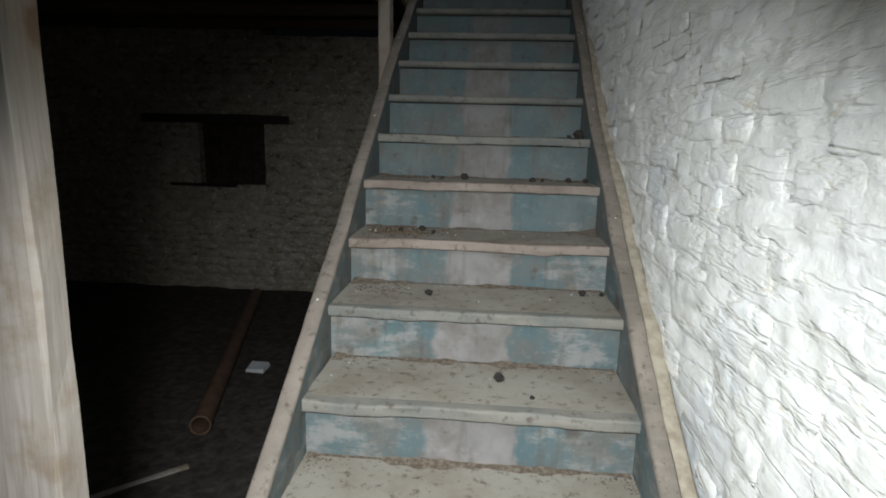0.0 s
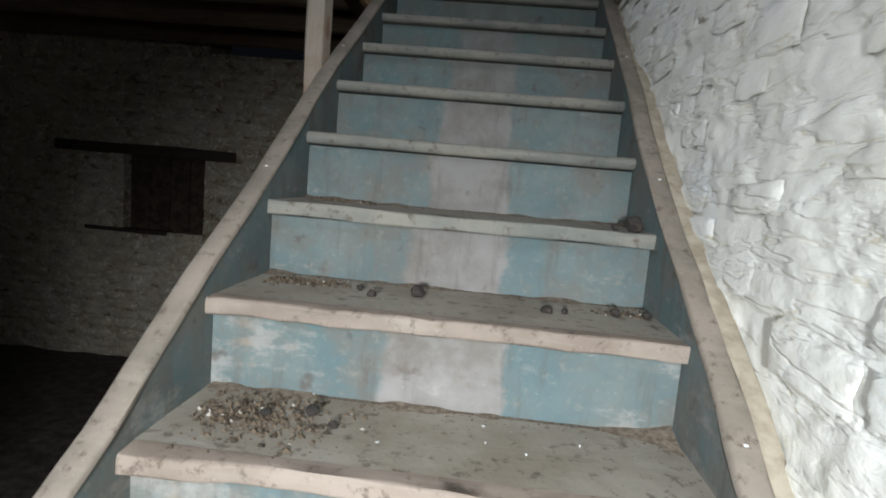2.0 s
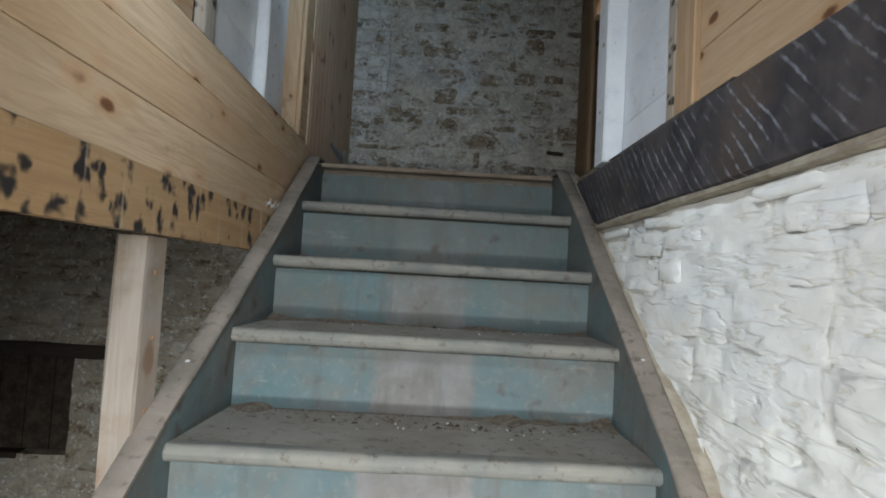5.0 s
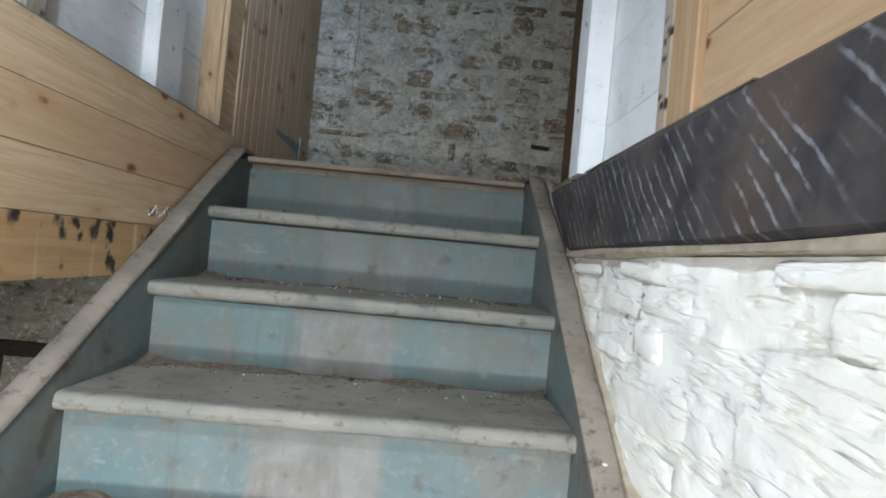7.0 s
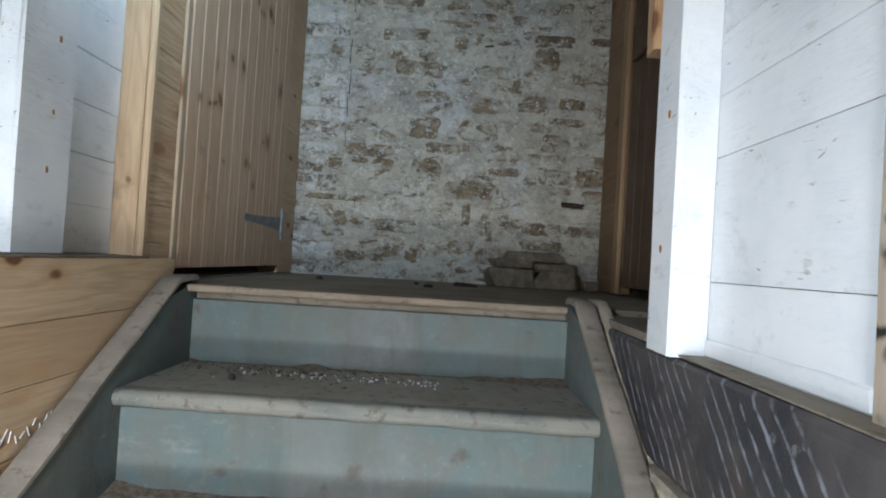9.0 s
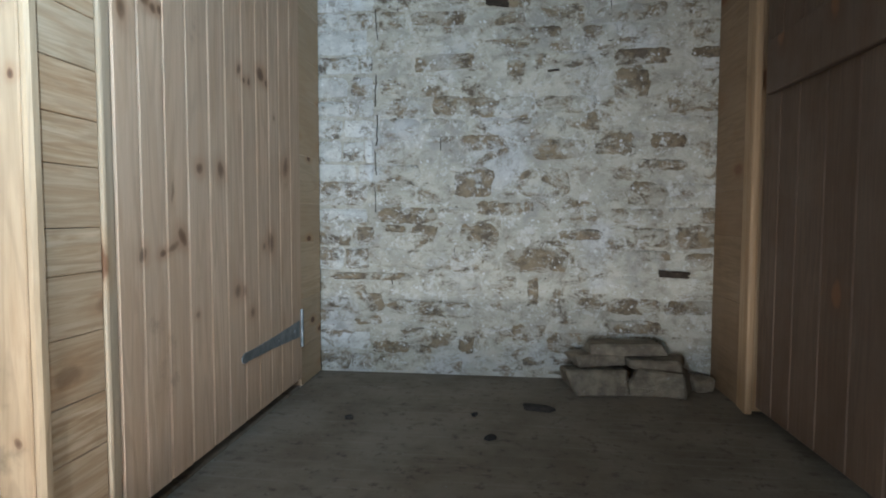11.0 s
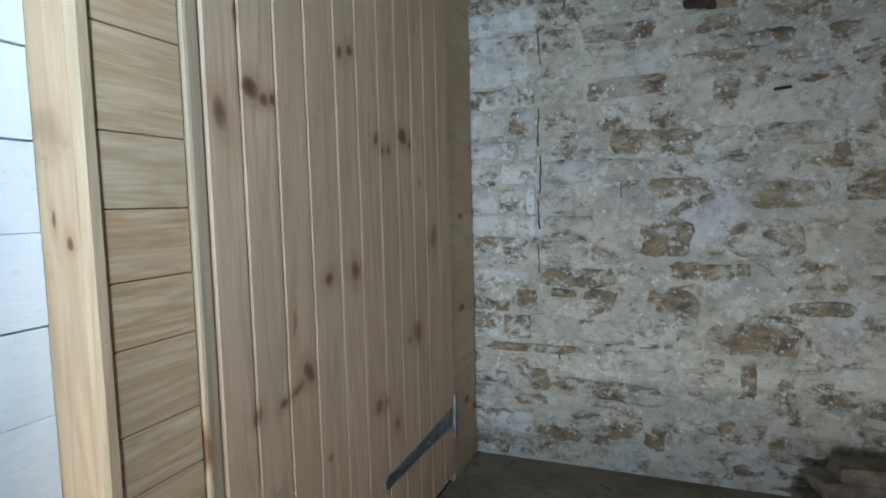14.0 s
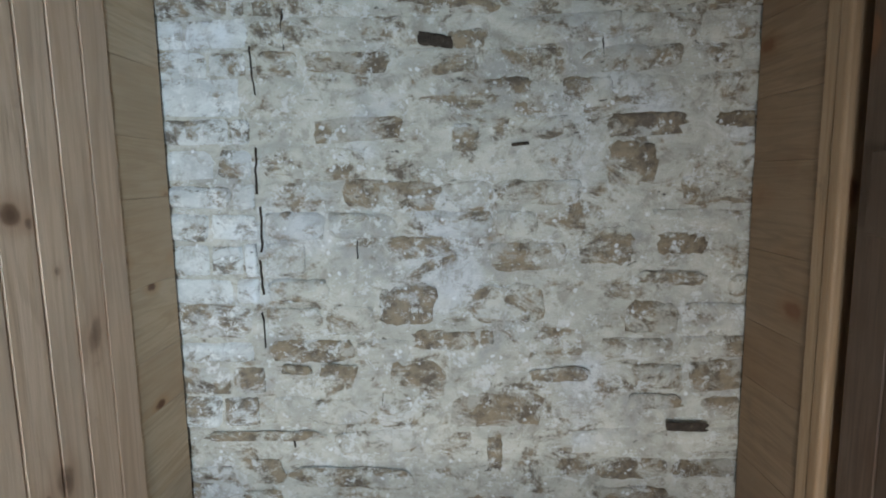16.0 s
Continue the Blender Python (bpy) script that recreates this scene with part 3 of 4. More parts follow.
# limewashed wall beside the stair: an uneven mortar bed; its stones follow at the end of the file
def stone_bed(along, a0, a1, z0, z1, na, nz, place, facing, depth, bump, seed, ledges=0.0):
    """A wall with a lumpy face. place: the face's coordinate; facing: -1 or 1; depth: its thickness; ledges: how far its courses step in and out."""
    bm = bmesh.new()
    front, back = [], []
    for j in range(nz + 1):
        fr, bk = [], []
        for i in range(na + 1):
            a, z = a0 + (a1 - a0) * i / na, z0 + (z1 - z0) * j / nz
            h = bump * (noise.noise(Vector((a * 2.2, z * 3.0, seed))) + 0.7 * noise.noise(Vector((a * 7, z * 13, seed + 4))))
            if ledges:
                c = (z + 0.022 * noise.noise(Vector((a * 1.6, z * 0.5, seed))) + 0.012 * noise.noise(Vector((a * 6, z * 2, seed)))) / 0.072
                row = math.floor(c)
                f = c - row
                out = noise.noise(Vector((a * 2.4 + row * 5.3, row * 3.1, seed)))
                lump = noise.noise(Vector((a * 11 + row * 2.3, row * 7.1, seed + 2)))
                chip = noise.noise(Vector((a * 26, z * 30, seed + 6)))
                h += ledges * (max(0.0, 0.35 + 1.1 * out + 0.45 * lump) * min(1.0, 9.0 * f) * (1.0 - 0.75 * f) - 0.4) + 0.0035 * chip
            q = place + facing * h
            fr.append(bm.verts.new((a, q, z) if along == "x" else (q, a, z)))
            if i in (0, na) or j in (0, nz):
                w = place - facing * depth
                bk.append(bm.verts.new((a, w, z) if along == "x" else (w, a, z)))
            else:
                bk.append(None)
        front.append(fr)
        back.append(bk)
    for j in range(nz):
        for i in range(na):
            bm.faces.new((front[j][i], front[j][i + 1], front[j + 1][i + 1], front[j + 1][i]))
    for i in range(na):
        bm.faces.new((front[0][i], front[0][i + 1], back[0][i + 1], back[0][i]))
        bm.faces.new((front[nz][i], front[nz][i + 1], back[nz][i + 1], back[nz][i]))
    for j in range(nz):
        bm.faces.new((front[j][0], front[j + 1][0], back[j + 1][0], back[j][0]))
        bm.faces.new((front[j][na], front[j + 1][na], back[j + 1][na], back[j][na]))
    bm.faces.new((back[0][0], back[0][na], back[nz][na], back[nz][0]))
    return bm


wall_stair = tagged(mesh_object("wall_stair", stone_bed("y", -6.6, -0.02, -0.2, 2.425, 460, 230, 0.530, -1, 0.5, 0.008, 2, 0.019), LIME, smooth=True),
                    "white limewashed rubble stone wall beside the stair", "wall", kind="structure")
wall_end = tagged(mesh_object("wall_end", stone_bed("x", -0.75, 1.10, 2.50, 4.9, 90, 110, END_Y + 0.009, -1, 0.5, 0.006, 8), MORTAR_WORN, smooth=True),
                  "worn limewashed brick and rubble end wall with brown patches", "wall", kind="structure")

# store room end wall with a boarded window recess
NX0, NX1, NZ0, NZ1 = -2.94, -2.25, 0.99, 1.605
wall_room = tagged(mesh_object("wall_room_end", stone_bed("x", -4.8, NX0, -0.3, 2.65, 60, 70, ROOM_Y, -1, 0.4, 0.02, 5), LIME_DIRTY, smooth=True),
                   "dim stained rubble wall of the store room", "wall", kind="structure")
part("wall_pier", stone_bed("x", NX1, 0.6, -0.3, 2.45, 60, 70, ROOM_Y, -1, 0.4, 0.02, 6), LIME_DIRTY, wall_room, smooth=True)
part("wall_below", stone_bed("x", NX0, NX1, -0.3, NZ0, 14, 20, ROOM_Y, -1, 0.4, 0.02, 7), LIME_DIRTY, wall_room, smooth=True)
part("wall_above", stone_bed("x", NX0, NX1, NZ1 + 0.085, 2.65, 14, 20, ROOM_Y, -1, 0.4, 0.02, 9), LIME_DIRTY, wall_room, smooth=True)
window_1 = empty_thing("window_1", "boarded up window recess under a timber lintel", "window", kind="structure")
part("lintel", long_block("x", -3.52, -1.99, ROOM_Y - 0.03, ROOM_Y + 0.3, NZ1, NZ1 + 0.085, 16, 0.008, 0.010, 4), DARK_WOOD, window_1, "rough dark timber lintel")
part("sill", long_block("x", -3.26, -2.55, ROOM_Y - 0.025, ROOM_Y + 0.1, NZ0 - 0.03, NZ0 + 0.004, 8, 0.006, 0.006, 5), DARK_WOOD, window_1, "dark timber sill")
# boards take the cavity dark, so the recess's shade is in their colour
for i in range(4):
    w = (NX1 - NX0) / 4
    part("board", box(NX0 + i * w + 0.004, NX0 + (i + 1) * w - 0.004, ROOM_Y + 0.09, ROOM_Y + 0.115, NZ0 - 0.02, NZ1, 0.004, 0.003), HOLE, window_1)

# joists over the store room
for i, y in enumerate((-5.2, -4.3, -3.4, -2.5, -1.65, -1.0, -0.45, 0.10, 0.65, 1.25)):
    tagged(mesh_object("ceiling_joist", long_block("x", -4.72, -0.60, y - 0.035, y + 0.035, 2.475, 2.652, 12, 0.008, 0.008, 20 + i), OLD_WOOD),
           "rough dark timber ceiling joist", "joist", "joists over the store room", kind="structure")

# ---- staircase ----
staircase = empty_thing("staircase", "worn wooden staircase with faded blue painted risers and dusty treads", "staircase")


def step_board(k, prof, worn):
    bm = bmesh.new()
    cuts, rows, m = 30, [], len(prof)
    for i in range(cuts + 1):
        x = lean(NOSE_Y[k]) + half(NOSE_Y[k]) * (2 * i / cuts - 1)
        row = []
        for j, (y, q) in enumerate(prof):
            d = 0.0
            if worn and 0 < j < m - 1:
                d = 0.005 * noise.noise(Vector((x * 5, k * 3.7, 0.2))) + 0.0035 * noise.noise(Vector((x * 19, k * 3.7, j * 0.4)))
                d *= 1.5 if k >= 6 else 0.8
            row.append(bm.verts.new((x, y + d * 0.8, q + min(d, 0.0015) * 0.6)))
        rows.append(row)
    for a, b in zip(rows, rows[1:]):
        for j in range(m):
            bm.faces.new((a[j], a[(j + 1) % m], b[(j + 1) % m], b[j]))
    bm.faces.new(rows[0])
    bm.faces.new(rows[-1])
    return bm


def nosing_profile(k):
    """Half round on the upper flight, flatter and chipped on the lower one."""
    z, y0, t = tread_z(k), NOSE_Y[k], 0.034
    r = 0.017 if k < 6 else 0.007
    pts = [(y0 + 0.040, z)]
    for i in range(5):
        a = math.pi / 2 * (1 - i / 4)
        pts.append((y0 + r - r * math.cos(a), z - r + r * math.sin(a)))
    for i in range(5):
        a = -math.pi / 2 * i / 4
        pts.append((y0 + r - r * math.cos(a), z - t + r + r * math.sin(a)))
    return pts + [(y0 + 0.040, z - t)]


for k in range(1, STEPS + 1):
    z, y0, c, w = tread_z(k), NOSE_Y[k], lean(NOSE_Y[k]), half(NOSE_Y[k]) + 0.004
    part("tread", box(c - w, c + w, y0 + 0.0405, NOSE_Y[k - 1] + 0.040, z - 0.033, z - 0.0005, 0.001), TREAD_PALE if k >= 7 else TREAD, staircase)
    part("nosing", step_board(k, nosing_profile(k), True), WORN_PINK if k in (7, 8) else NOSING, staircase, "bare pinkish worn nosing" if k in (7, 8) else "rounded worn nosing", smooth=True)
for k in range(0, STEPS + 1):
    c, w = lean(NOSE_Y[k]), half(NOSE_Y[k]) + 0.003
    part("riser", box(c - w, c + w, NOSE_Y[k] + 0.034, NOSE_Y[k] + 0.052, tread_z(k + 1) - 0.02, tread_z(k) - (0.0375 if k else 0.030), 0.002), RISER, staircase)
part("landing_nosing", box(-HALF, HALF, 0.0, 0.0535, 2.650, 2.6675, 0.005, segments=2), SILL_WOOD, staircase, "thin bare wood nosing at the landing")


def string_board(x0, x1, up, down):
    """A sloping side board, with its upper edge following the nosings."""
    bm = bmesh.new()
    rows, cuts = [], 30
    for i in range(cuts + 1):
        y = -4.15 + 4.203 * i / cuts
        z = nose_line(y)
        rows.append([bm.verts.new((side(y, x), y, q)) for x, q in ((x0, z - down), (x1, z - down), (x1, min(z + up, TOP + 0.012)), (x0, min(z + up, TOP + 0.012)))])
    for p, q in zip(rows, rows[1:]):
        for j in range(4):
            bm.faces.new((p[j], p[(j + 1) % 4], q[(j + 1) % 4], q[j]))
    bm.faces.new(rows[0])
    bm.faces.new(rows[-1])
    return bm


def string_cap(x0, x1, up, thick, seed):
    """The worn bare upper edge of a string, wavy with use."""
    bm = bmesh.new()
    rows, cuts = [], 90
    for i in range(cuts + 1):
        y = -4.15 + 4.203 * i / cuts
        z = min(nose_line(y) + up, TOP + 0.014)
        row = []
        for j, (x, q) in enumerate(((x0, 0), (x0, thick - 0.004), (x0 + 0.005, thick), (x1 - 0.006, thick), (x1, thick - 0.005), (x1, 0))):
            d = 0.003 * noise.noise(Vector((y * 9, j * 2.1, seed))) + 0.003 * noise.noise(Vector((y * 3, j * 0.3, seed + 5)))
            row.append(bm.verts.new((side(y, x) + d, y, z + q + d)))
        rows.append(row)
    for p, q in zip(rows, rows[1:]):
        for j in range(6):
            bm.faces.new((p[j], p[(j + 1) % 6], q[(j + 1) % 6], q[j]))
    bm.faces.new(rows[0])
    bm.faces.new(rows[-1])
    return bm


UP = 0.036
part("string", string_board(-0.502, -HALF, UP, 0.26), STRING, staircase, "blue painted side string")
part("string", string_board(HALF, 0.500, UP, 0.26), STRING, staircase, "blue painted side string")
part("string_edge", string_cap(-0.503, -HALF + 0.002, UP, 0.014, 3), WORN_Y, staircase, "worn bare upper edge of the string", smooth=True)
part("string_edge", string_cap(HALF - 0.002, 0.503, UP, 0.014, 7), WORN_Y, staircase, "worn bare upper edge of the string", smooth=True)
# sandy fillet between string and wall
part("mortar_fillet", string_cap(0.5035, 0.548, UP - 0.030, 0.020, 12), MORTAR, staircase, "crumbling sandy mortar fillet", smooth=True)


def stud(x, y, z, r, flat=(1, 1, 0.5)):
    bm = bmesh.new()
    bmesh.ops.create_uvsphere(bm, u_segments=8, v_segments=5, radius=r)
    for v in bm.verts:
        v.co *= 1 + 0.5 * noise.noise(v.co / r * 0.9 + Vector((x * 7, y * 31, z * 17)))
    bmesh.ops.scale(bm, vec=flat, verts=bm.verts)
    bmesh.ops.translate(bm, vec=(x, y, z), verts=bm.verts)
    return bm


for y in (-2.55, -1.62, -1.02, -3.1):
    part("nail_head", stud(side(y, -0.482), y, nose_line(y) + UP + 0.013, 0.0048), NAIL_WHITE, staircase, "pale nail head")
for y in (-2.15, -0.95, -1.55):
    part("nail_head", stud(side(y, 0.482), y, nose_line(y) + UP + 0.013, 0.0048), NAIL_WHITE, staircase, "pale nail head")

# ---- timber posts ----
post = empty_thing("timber_post", "weathered square timber post carrying the stairwell boarding", "post", "posts under the stairwell edge")
part("shaft", long_block("z", -0.15, 2.286, -0.566, -0.5045, -1.182, -1.110, 24, 0.006, 0.004, 31), POST_WOOD, post)
for i, z in enumerate((2.22, 2.10, 1.97, 1.86, 1.74)):
    part("nail_head", stud(-0.504, -1.150 + 0.012 * (i % 2), z, 0.004, (0.4, 1, 1)), RUST, post)
post2 = empty_thing("timber_post", "pale weathered timber post beside the stair foot", "post", "posts under the stairwell edge")
part("shaft", long_block("z", -0.05, 2.286, -0.70, -0.592, -3.465, -3.40, 24, 0.007, 0.005, 37), POST_WOOD, post2)

# ---- stairwell boarding, lower edge, left-hand side ----
fascia = empty_thing("wall_stairwell_boarding", "pine boarding along the stairwell edge, mouldy at the bottom", "wall boarding", kind="structure")
BANDS = ((2.290, 2.4045, PINE_MOULD, -0.500), (2.4055, 2.5150, PINE_Y, -0.505), (2.5160, 2.6170, PINE_Y, -0.504), (2.6180, 2.724, PINE_Y, -0.505))
for z0, z1, mat, x in BANDS:
    part("board", box(x - 0.024, x, -6.6, 0.033, z0, z1, 0.0012), mat, fascia, "pine board with black mould spots" if mat is PINE_MOULD else "")
part("backing", box(-0.655, -0.531, -6.6, 0.033, 2.36, 2.722), OLD_WOOD, fascia)
part("ledge", box(-0.655, -0.508, -6.6, -0.078, 2.724, 2.729, 0.001), LANDING, fascia, "dusty narrow ledge")

# ---- black beam and mortar on top of the limewashed wall ----
beam = empty_thing("wall_plate_beam", "black painted timber beam with pale brush streaks on the wall", "beam", kind="structure")
part("beam_body", long_block("y", -6.6, 0.0, 0.524, 0.74, 2.442, 2.632, 60, 0.008, 0.004, 41), BLACK, beam, smooth=False)
part("mortar_bed", long_block("y", -6.6, -0.04, 0.512, 0.74, 2.424, 2.4405, 80, 0.006, 0.008, 43), MORTAR, beam, "sandy mortar bed under the beam")
part("ledge_dust", box(0.529, 0.70, -1.2, -0.34, 2.6345, 2.6375, 0.001), LANDING, beam, "dust on the ledge")

# ---- upper partitions ----
right = empty_thing("wall_partition_right", "white painted board partition with bare pine boards beside it", "wall boarding", kind="structure")
zs = (2.655, 2.752, 2.945, 3.042, 3.14, 3.28, 3.42, 3.56, 3.70, 3.84, 3.98, 4.12, 4.26, 4.40, 4.54, 4.70, 4.899)
for z0, z1 in zip(zs, zs[1:]):
    part("white_board", box(0.576, 0.600, -0.83, -0.375, z0 + 0.0004, z1 - 0.0006, 0.0009), WHITE, right)
part("skirting_strip", box(0.570, 0.590, -0.81, -0.468, 2.638, 2.664, 0.003, 0.002), WHITE, right, "chipped white strip at the foot")
part("white_post", long_block("z", 2.633, 4.899, 0.512, 0.577, -0.468, -0.368, 14, 0.006, 0.003, 51), WHITE, right, "white painted corner post")
part("pine_strip", long_block("z", 3.15, 4.899, 0.500, 0.540, -0.3675, -0.325, 8, 0.004, 0.003, 52), PINE_Z, right, "bare pine strip on the post")
part("mouldy_strip", long_block("z", 2.637, 4.899, 0.558, 0.580, -0.868, -0.825, 16, 0.004, 0.003, 53), wood("mouldy_upright", "z", (0.50, 0.45, 0.38), (0.40, 0.34, 0.27), mould=0.22, grime_at=0.6), right, "upright strip spotted with mould")
part("pine_stud", long_block("z", 2.637, 4.899, 0.560, 0.600, -0.968, -0.869, 10, 0.003, 0.0015, 54), PINE_Z, right, "bare pine stud")
zz = 2.634
i = 0
while zz < 4.88:
    z1 = min(zz + 0.148, 4.899)
    part("pine_board", box(0.574, 0.598, -6.6, -0.970, zz + 0.001, z1 - 0.001, 0.002), PINE_Y, right)
    zz = z1
for i, (z, y) in enumerate(((2.80, -0.42), (3.02, -0.43))):
    part("nail_head", stud(0.511, y, z, 0.006, (0.25, 0.8, 1.2)), RUST, right)
tagged(mesh_object("wall_return", box(0.601, 0.98, -0.365, -0.318, 2.666, 4.899), PINE_Z), "bare pine boarding behind the corner post", "wall boarding", kind="structure")

left = empty_thing("wall_partition_left", "white painted board partition with bare pine boards beside it", "wall boarding", kind="structure")
zl = (2.730, 2.83, 2.936, 3.04, 3.146, 3.246, 3.347, 3.449, 3.548, 3.647, 3.747, 3.85, 3.95, 4.05, 4.12, 4.23, 4.34, 4.45, 4.56, 4.67, 4.78, 4.899)
for i, (z0, z1) in enumerate(zip(zl, zl[1:])):
    gap = 0.0022 if i in (1, 3, 5, 7, 8) else 0.0003
    part("white_board", box(-0.629, -0.604 - 0.0006 * (i % 3), -0.80, -0.0735, z0 + 0.0003, z1 - gap, 0.0007), WHITE, left)
part("white_post", long_block("z", 2.730, 4.899, -0.6035, -0.562, -0.424, -0.284, 14, 0.005, 0.003, 61), WHITE, left, "white painted post with rusty nails")
for i, z in enumerate((2.88, 2.985, 3.12, 3.285, 3.419, 3.484, 3.629, 3.709, 3.741)):
    part("nail_head", stud(-0.562, -0.345 + 0.0055 * i, z, (0.006, 0.0045, 0.0055)[i % 3], (0.2, 0.8, 1.3)), RUST, left, "rusty nail head")
part("mouldy_strip", long_block("z", 2.730, 4.899, -0.607, -0.575, -0.860, -0.802, 16, 0.004, 0.003, 63), bpy.data.materials["mouldy_upright"], left, "upright strip spotted with mould")
zz = 2.73
while zz < 4.88:
    z1 = min(zz + 0.15, 4.899)
    part("pine_board", box(-0.630, -0.606, -6.6, -0.862, zz + 0.001, z1 - 0.001, 0.002), PINE_Y, left)
    zz = z1
# pine end board, and the infill of short boards up to the door
part("pine_end_board", box(-0.6285, -0.5480, -0.0730, -0.053, 2.669, 4.899, 0.002), PINE_END, left, "bare pine end board")
part("pine_edge", long_block("z", 2.669, 4.899, -0.5475, -0.530, -0.0750, -0.053, 30, 0.005, 0.0015, 66), PINE_EDGE, left, "paler rounded edge bead")
zi = (2.669, 2.76, 2.85, 2.94, 3.045, 3.143, 3.216, 3.314, 3.390, 3.472, 3.557, 3.672, 3.79, 3.88, 3.97, 4.08, 4.20, 4.33, 4.46, 4.60, 4.75, 4.899)
for z0, z1 in zip(zi, zi[1:]):
    part("short_board", box(-0.558, -0.5365, -0.0525, 0.066, z0 + 0.0006, z1 - 0.0006, 0.0012), PINE_SHORT, left)

# ---- boarded door, left-hand side ----
door_1 = empty_thing("door_1", "closed pine plank door with grooved upright boards", "door", kind="structure")
part("edge_strip", box(-0.560, -0.5305, 0.068, 0.0955, 2.69, 4.70, 0.005, segments=2), wood("greyed_pine_edge", "z", (0.50, 0.38, 0.26), (0.41, 0.30, 0.19)), door_1, "greyed edge strip")
ys = (0.097, 0.165, 0.243, 0.322, 0.412, 0.489, 0.577, 0.660, 0.740, 0.815, 0.900, 0.985)


def v_board(x, y0, y1, z0, z1, v=0.0042):
    """A matchboard with chamfered edges."""
    bm = bmesh.new()
    prof = ((x - 0.018, y0), (x - v, y0), (x, y0 + v), (x, y1 - v), (x - v, y1), (x - 0.018, y1))
    rows = [[bm.verts.new((a, b, z)) for a, b in prof] for z in (z0, z1)]
    for j in range(6):
        bm.faces.new((rows[0][j], rows[0][(j + 1) % 6], rows[1][(j + 1) % 6], rows[1][j]))
    bm.faces.new(rows[0])
    bm.faces.new(rows[1])
    return bm


for y0, y1 in zip(ys, ys[1:]):
    part("board", v_board(-0.530 - 0.006 * y0, y0, y1, 2.700, 4.70), PINE_DOOR, door_1)
part("ledge", box(-0.590, -0.5605, 0.08, 0.94, 2.80, 2.92, 0.003), PINE_Y, door_1)
part("head", box(-0.62, -0.535, -0.052, 1.15, 4.702, 4.80, 0.003), PINE_Y, door_1)


def strap(z, flip=1):
    bm = bmesh.new()
    pts = [(0.965, 0.028), (0.90, 0.024), (0.74, 0.016), (0.60, 0.012), (0.565, 0.014), (0.55, 0.006)]
    ring = [(y, z + h) for y, h in pts] + [(y, z - h) for y, h in reversed(pts)]
    vs = [[bm.verts.new((x - 0.012 * (y - 0.5), y, q)) for y, q in ring] for x in (-0.540, -0.5295)]
    m = len(ring)
    for j in range(m):
        bm.faces.new((vs[0][j], vs[0][(j + 1) % m], vs[1][(j + 1) % m], vs[1][j]))
    bm.faces.new(vs[0])
    bm.faces.new(vs[1])
    return bm


for z in (2.868, 4.40):
    hinge = part("strap_hinge", strap(z), IRON, door_1, "tapered iron strap hinge")
    bm = bmesh.new()
    bmesh.ops.create_cone(bm, cap_ends=True, segments=10, radius1=0.006, radius2=0.006, depth=0.125)
    bmesh.ops.translate(bm, vec=(-0.532, 0.976, z), verts=bm.verts)
    part("hinge_pin", bm, IRON, hinge)
    for y in (0.64, 0.79, 0.92):
        part("hinge_bolt", stud(-0.5335, y, z, 0.006, (0.5, 1, 1)), IRON, hinge)
jamb_l = empty_thing("door_jamb", "short horizontal-grained pine lining beside the door", "door jamb", kind="structure")
zj = 2.669
k = 0
while zj < 4.89:
    z1 = min(zj + 0.13 + 0.03 * (k % 3), 4.899)
    part("lining_board", box(-0.62, -0.540, 0.988, 1.186, zj + 0.0002, z1 - 0.0003, 0.0006), PINE_Y, jamb_l)
    zj, k = z1, k + 1
part("threshold", box(-0.64, -0.5455, 0.057, 0.986, 2.50, 2.672, 0.003), LANDING, jamb_l)

# ---- brown door and its frame, right-hand side ----
jamb_r = empty_thing("door_jamb", "brown pine door frame beside the limewashed wall, its lining darkened for shade", "door jamb", kind="structure")
# lining pine is a darker copy: the right-hand shade is in its colour
zj, k = 2.669, 0
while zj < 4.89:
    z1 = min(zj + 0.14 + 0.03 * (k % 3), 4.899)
    part("lining_board", box(0.832, 0.89, 0.946, 1.186, zj + 0.0002, z1 - 0.0003, 0.0006), wood("shade_toned_pine", "y", (0.28, 0.185, 0.108), (0.20, 0.125, 0.068)) if k == 0 and "shade_toned_pine" not in bpy.data.materials else bpy.data.materials["shade_toned_pine"], jamb_r)
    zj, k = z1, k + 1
part("frame_post", box(0.824, 0.89, 0.905, 0.945, 2.669, 4.899, 0.004), PINE_FRAME, jamb_r)
part("frame_bead", box(0.820, 0.842, 0.872, 0.904, 2.669, 4.899, 0.006, segments=2), PINE_FRAME, jamb_r)
# dark sheet behind the door gap, painted with the gap's shade
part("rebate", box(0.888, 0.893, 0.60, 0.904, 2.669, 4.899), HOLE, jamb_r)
door_2 = empty_thing("door_2", "brown pine plank door, its shade included in the dark colour", "door", kind="structure")
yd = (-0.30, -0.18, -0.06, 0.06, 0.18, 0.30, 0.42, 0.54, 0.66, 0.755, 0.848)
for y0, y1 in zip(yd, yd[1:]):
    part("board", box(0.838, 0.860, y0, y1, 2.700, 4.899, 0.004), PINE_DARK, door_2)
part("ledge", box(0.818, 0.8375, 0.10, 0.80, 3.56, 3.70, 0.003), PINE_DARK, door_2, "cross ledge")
tagged(mesh_object("wall_behind_door", box(0.895, 0.98, -0.317, 1.185, 2.669, 4.899), PLASTER), "dark plaster wall behind the brown door", "wall", kind="structure")


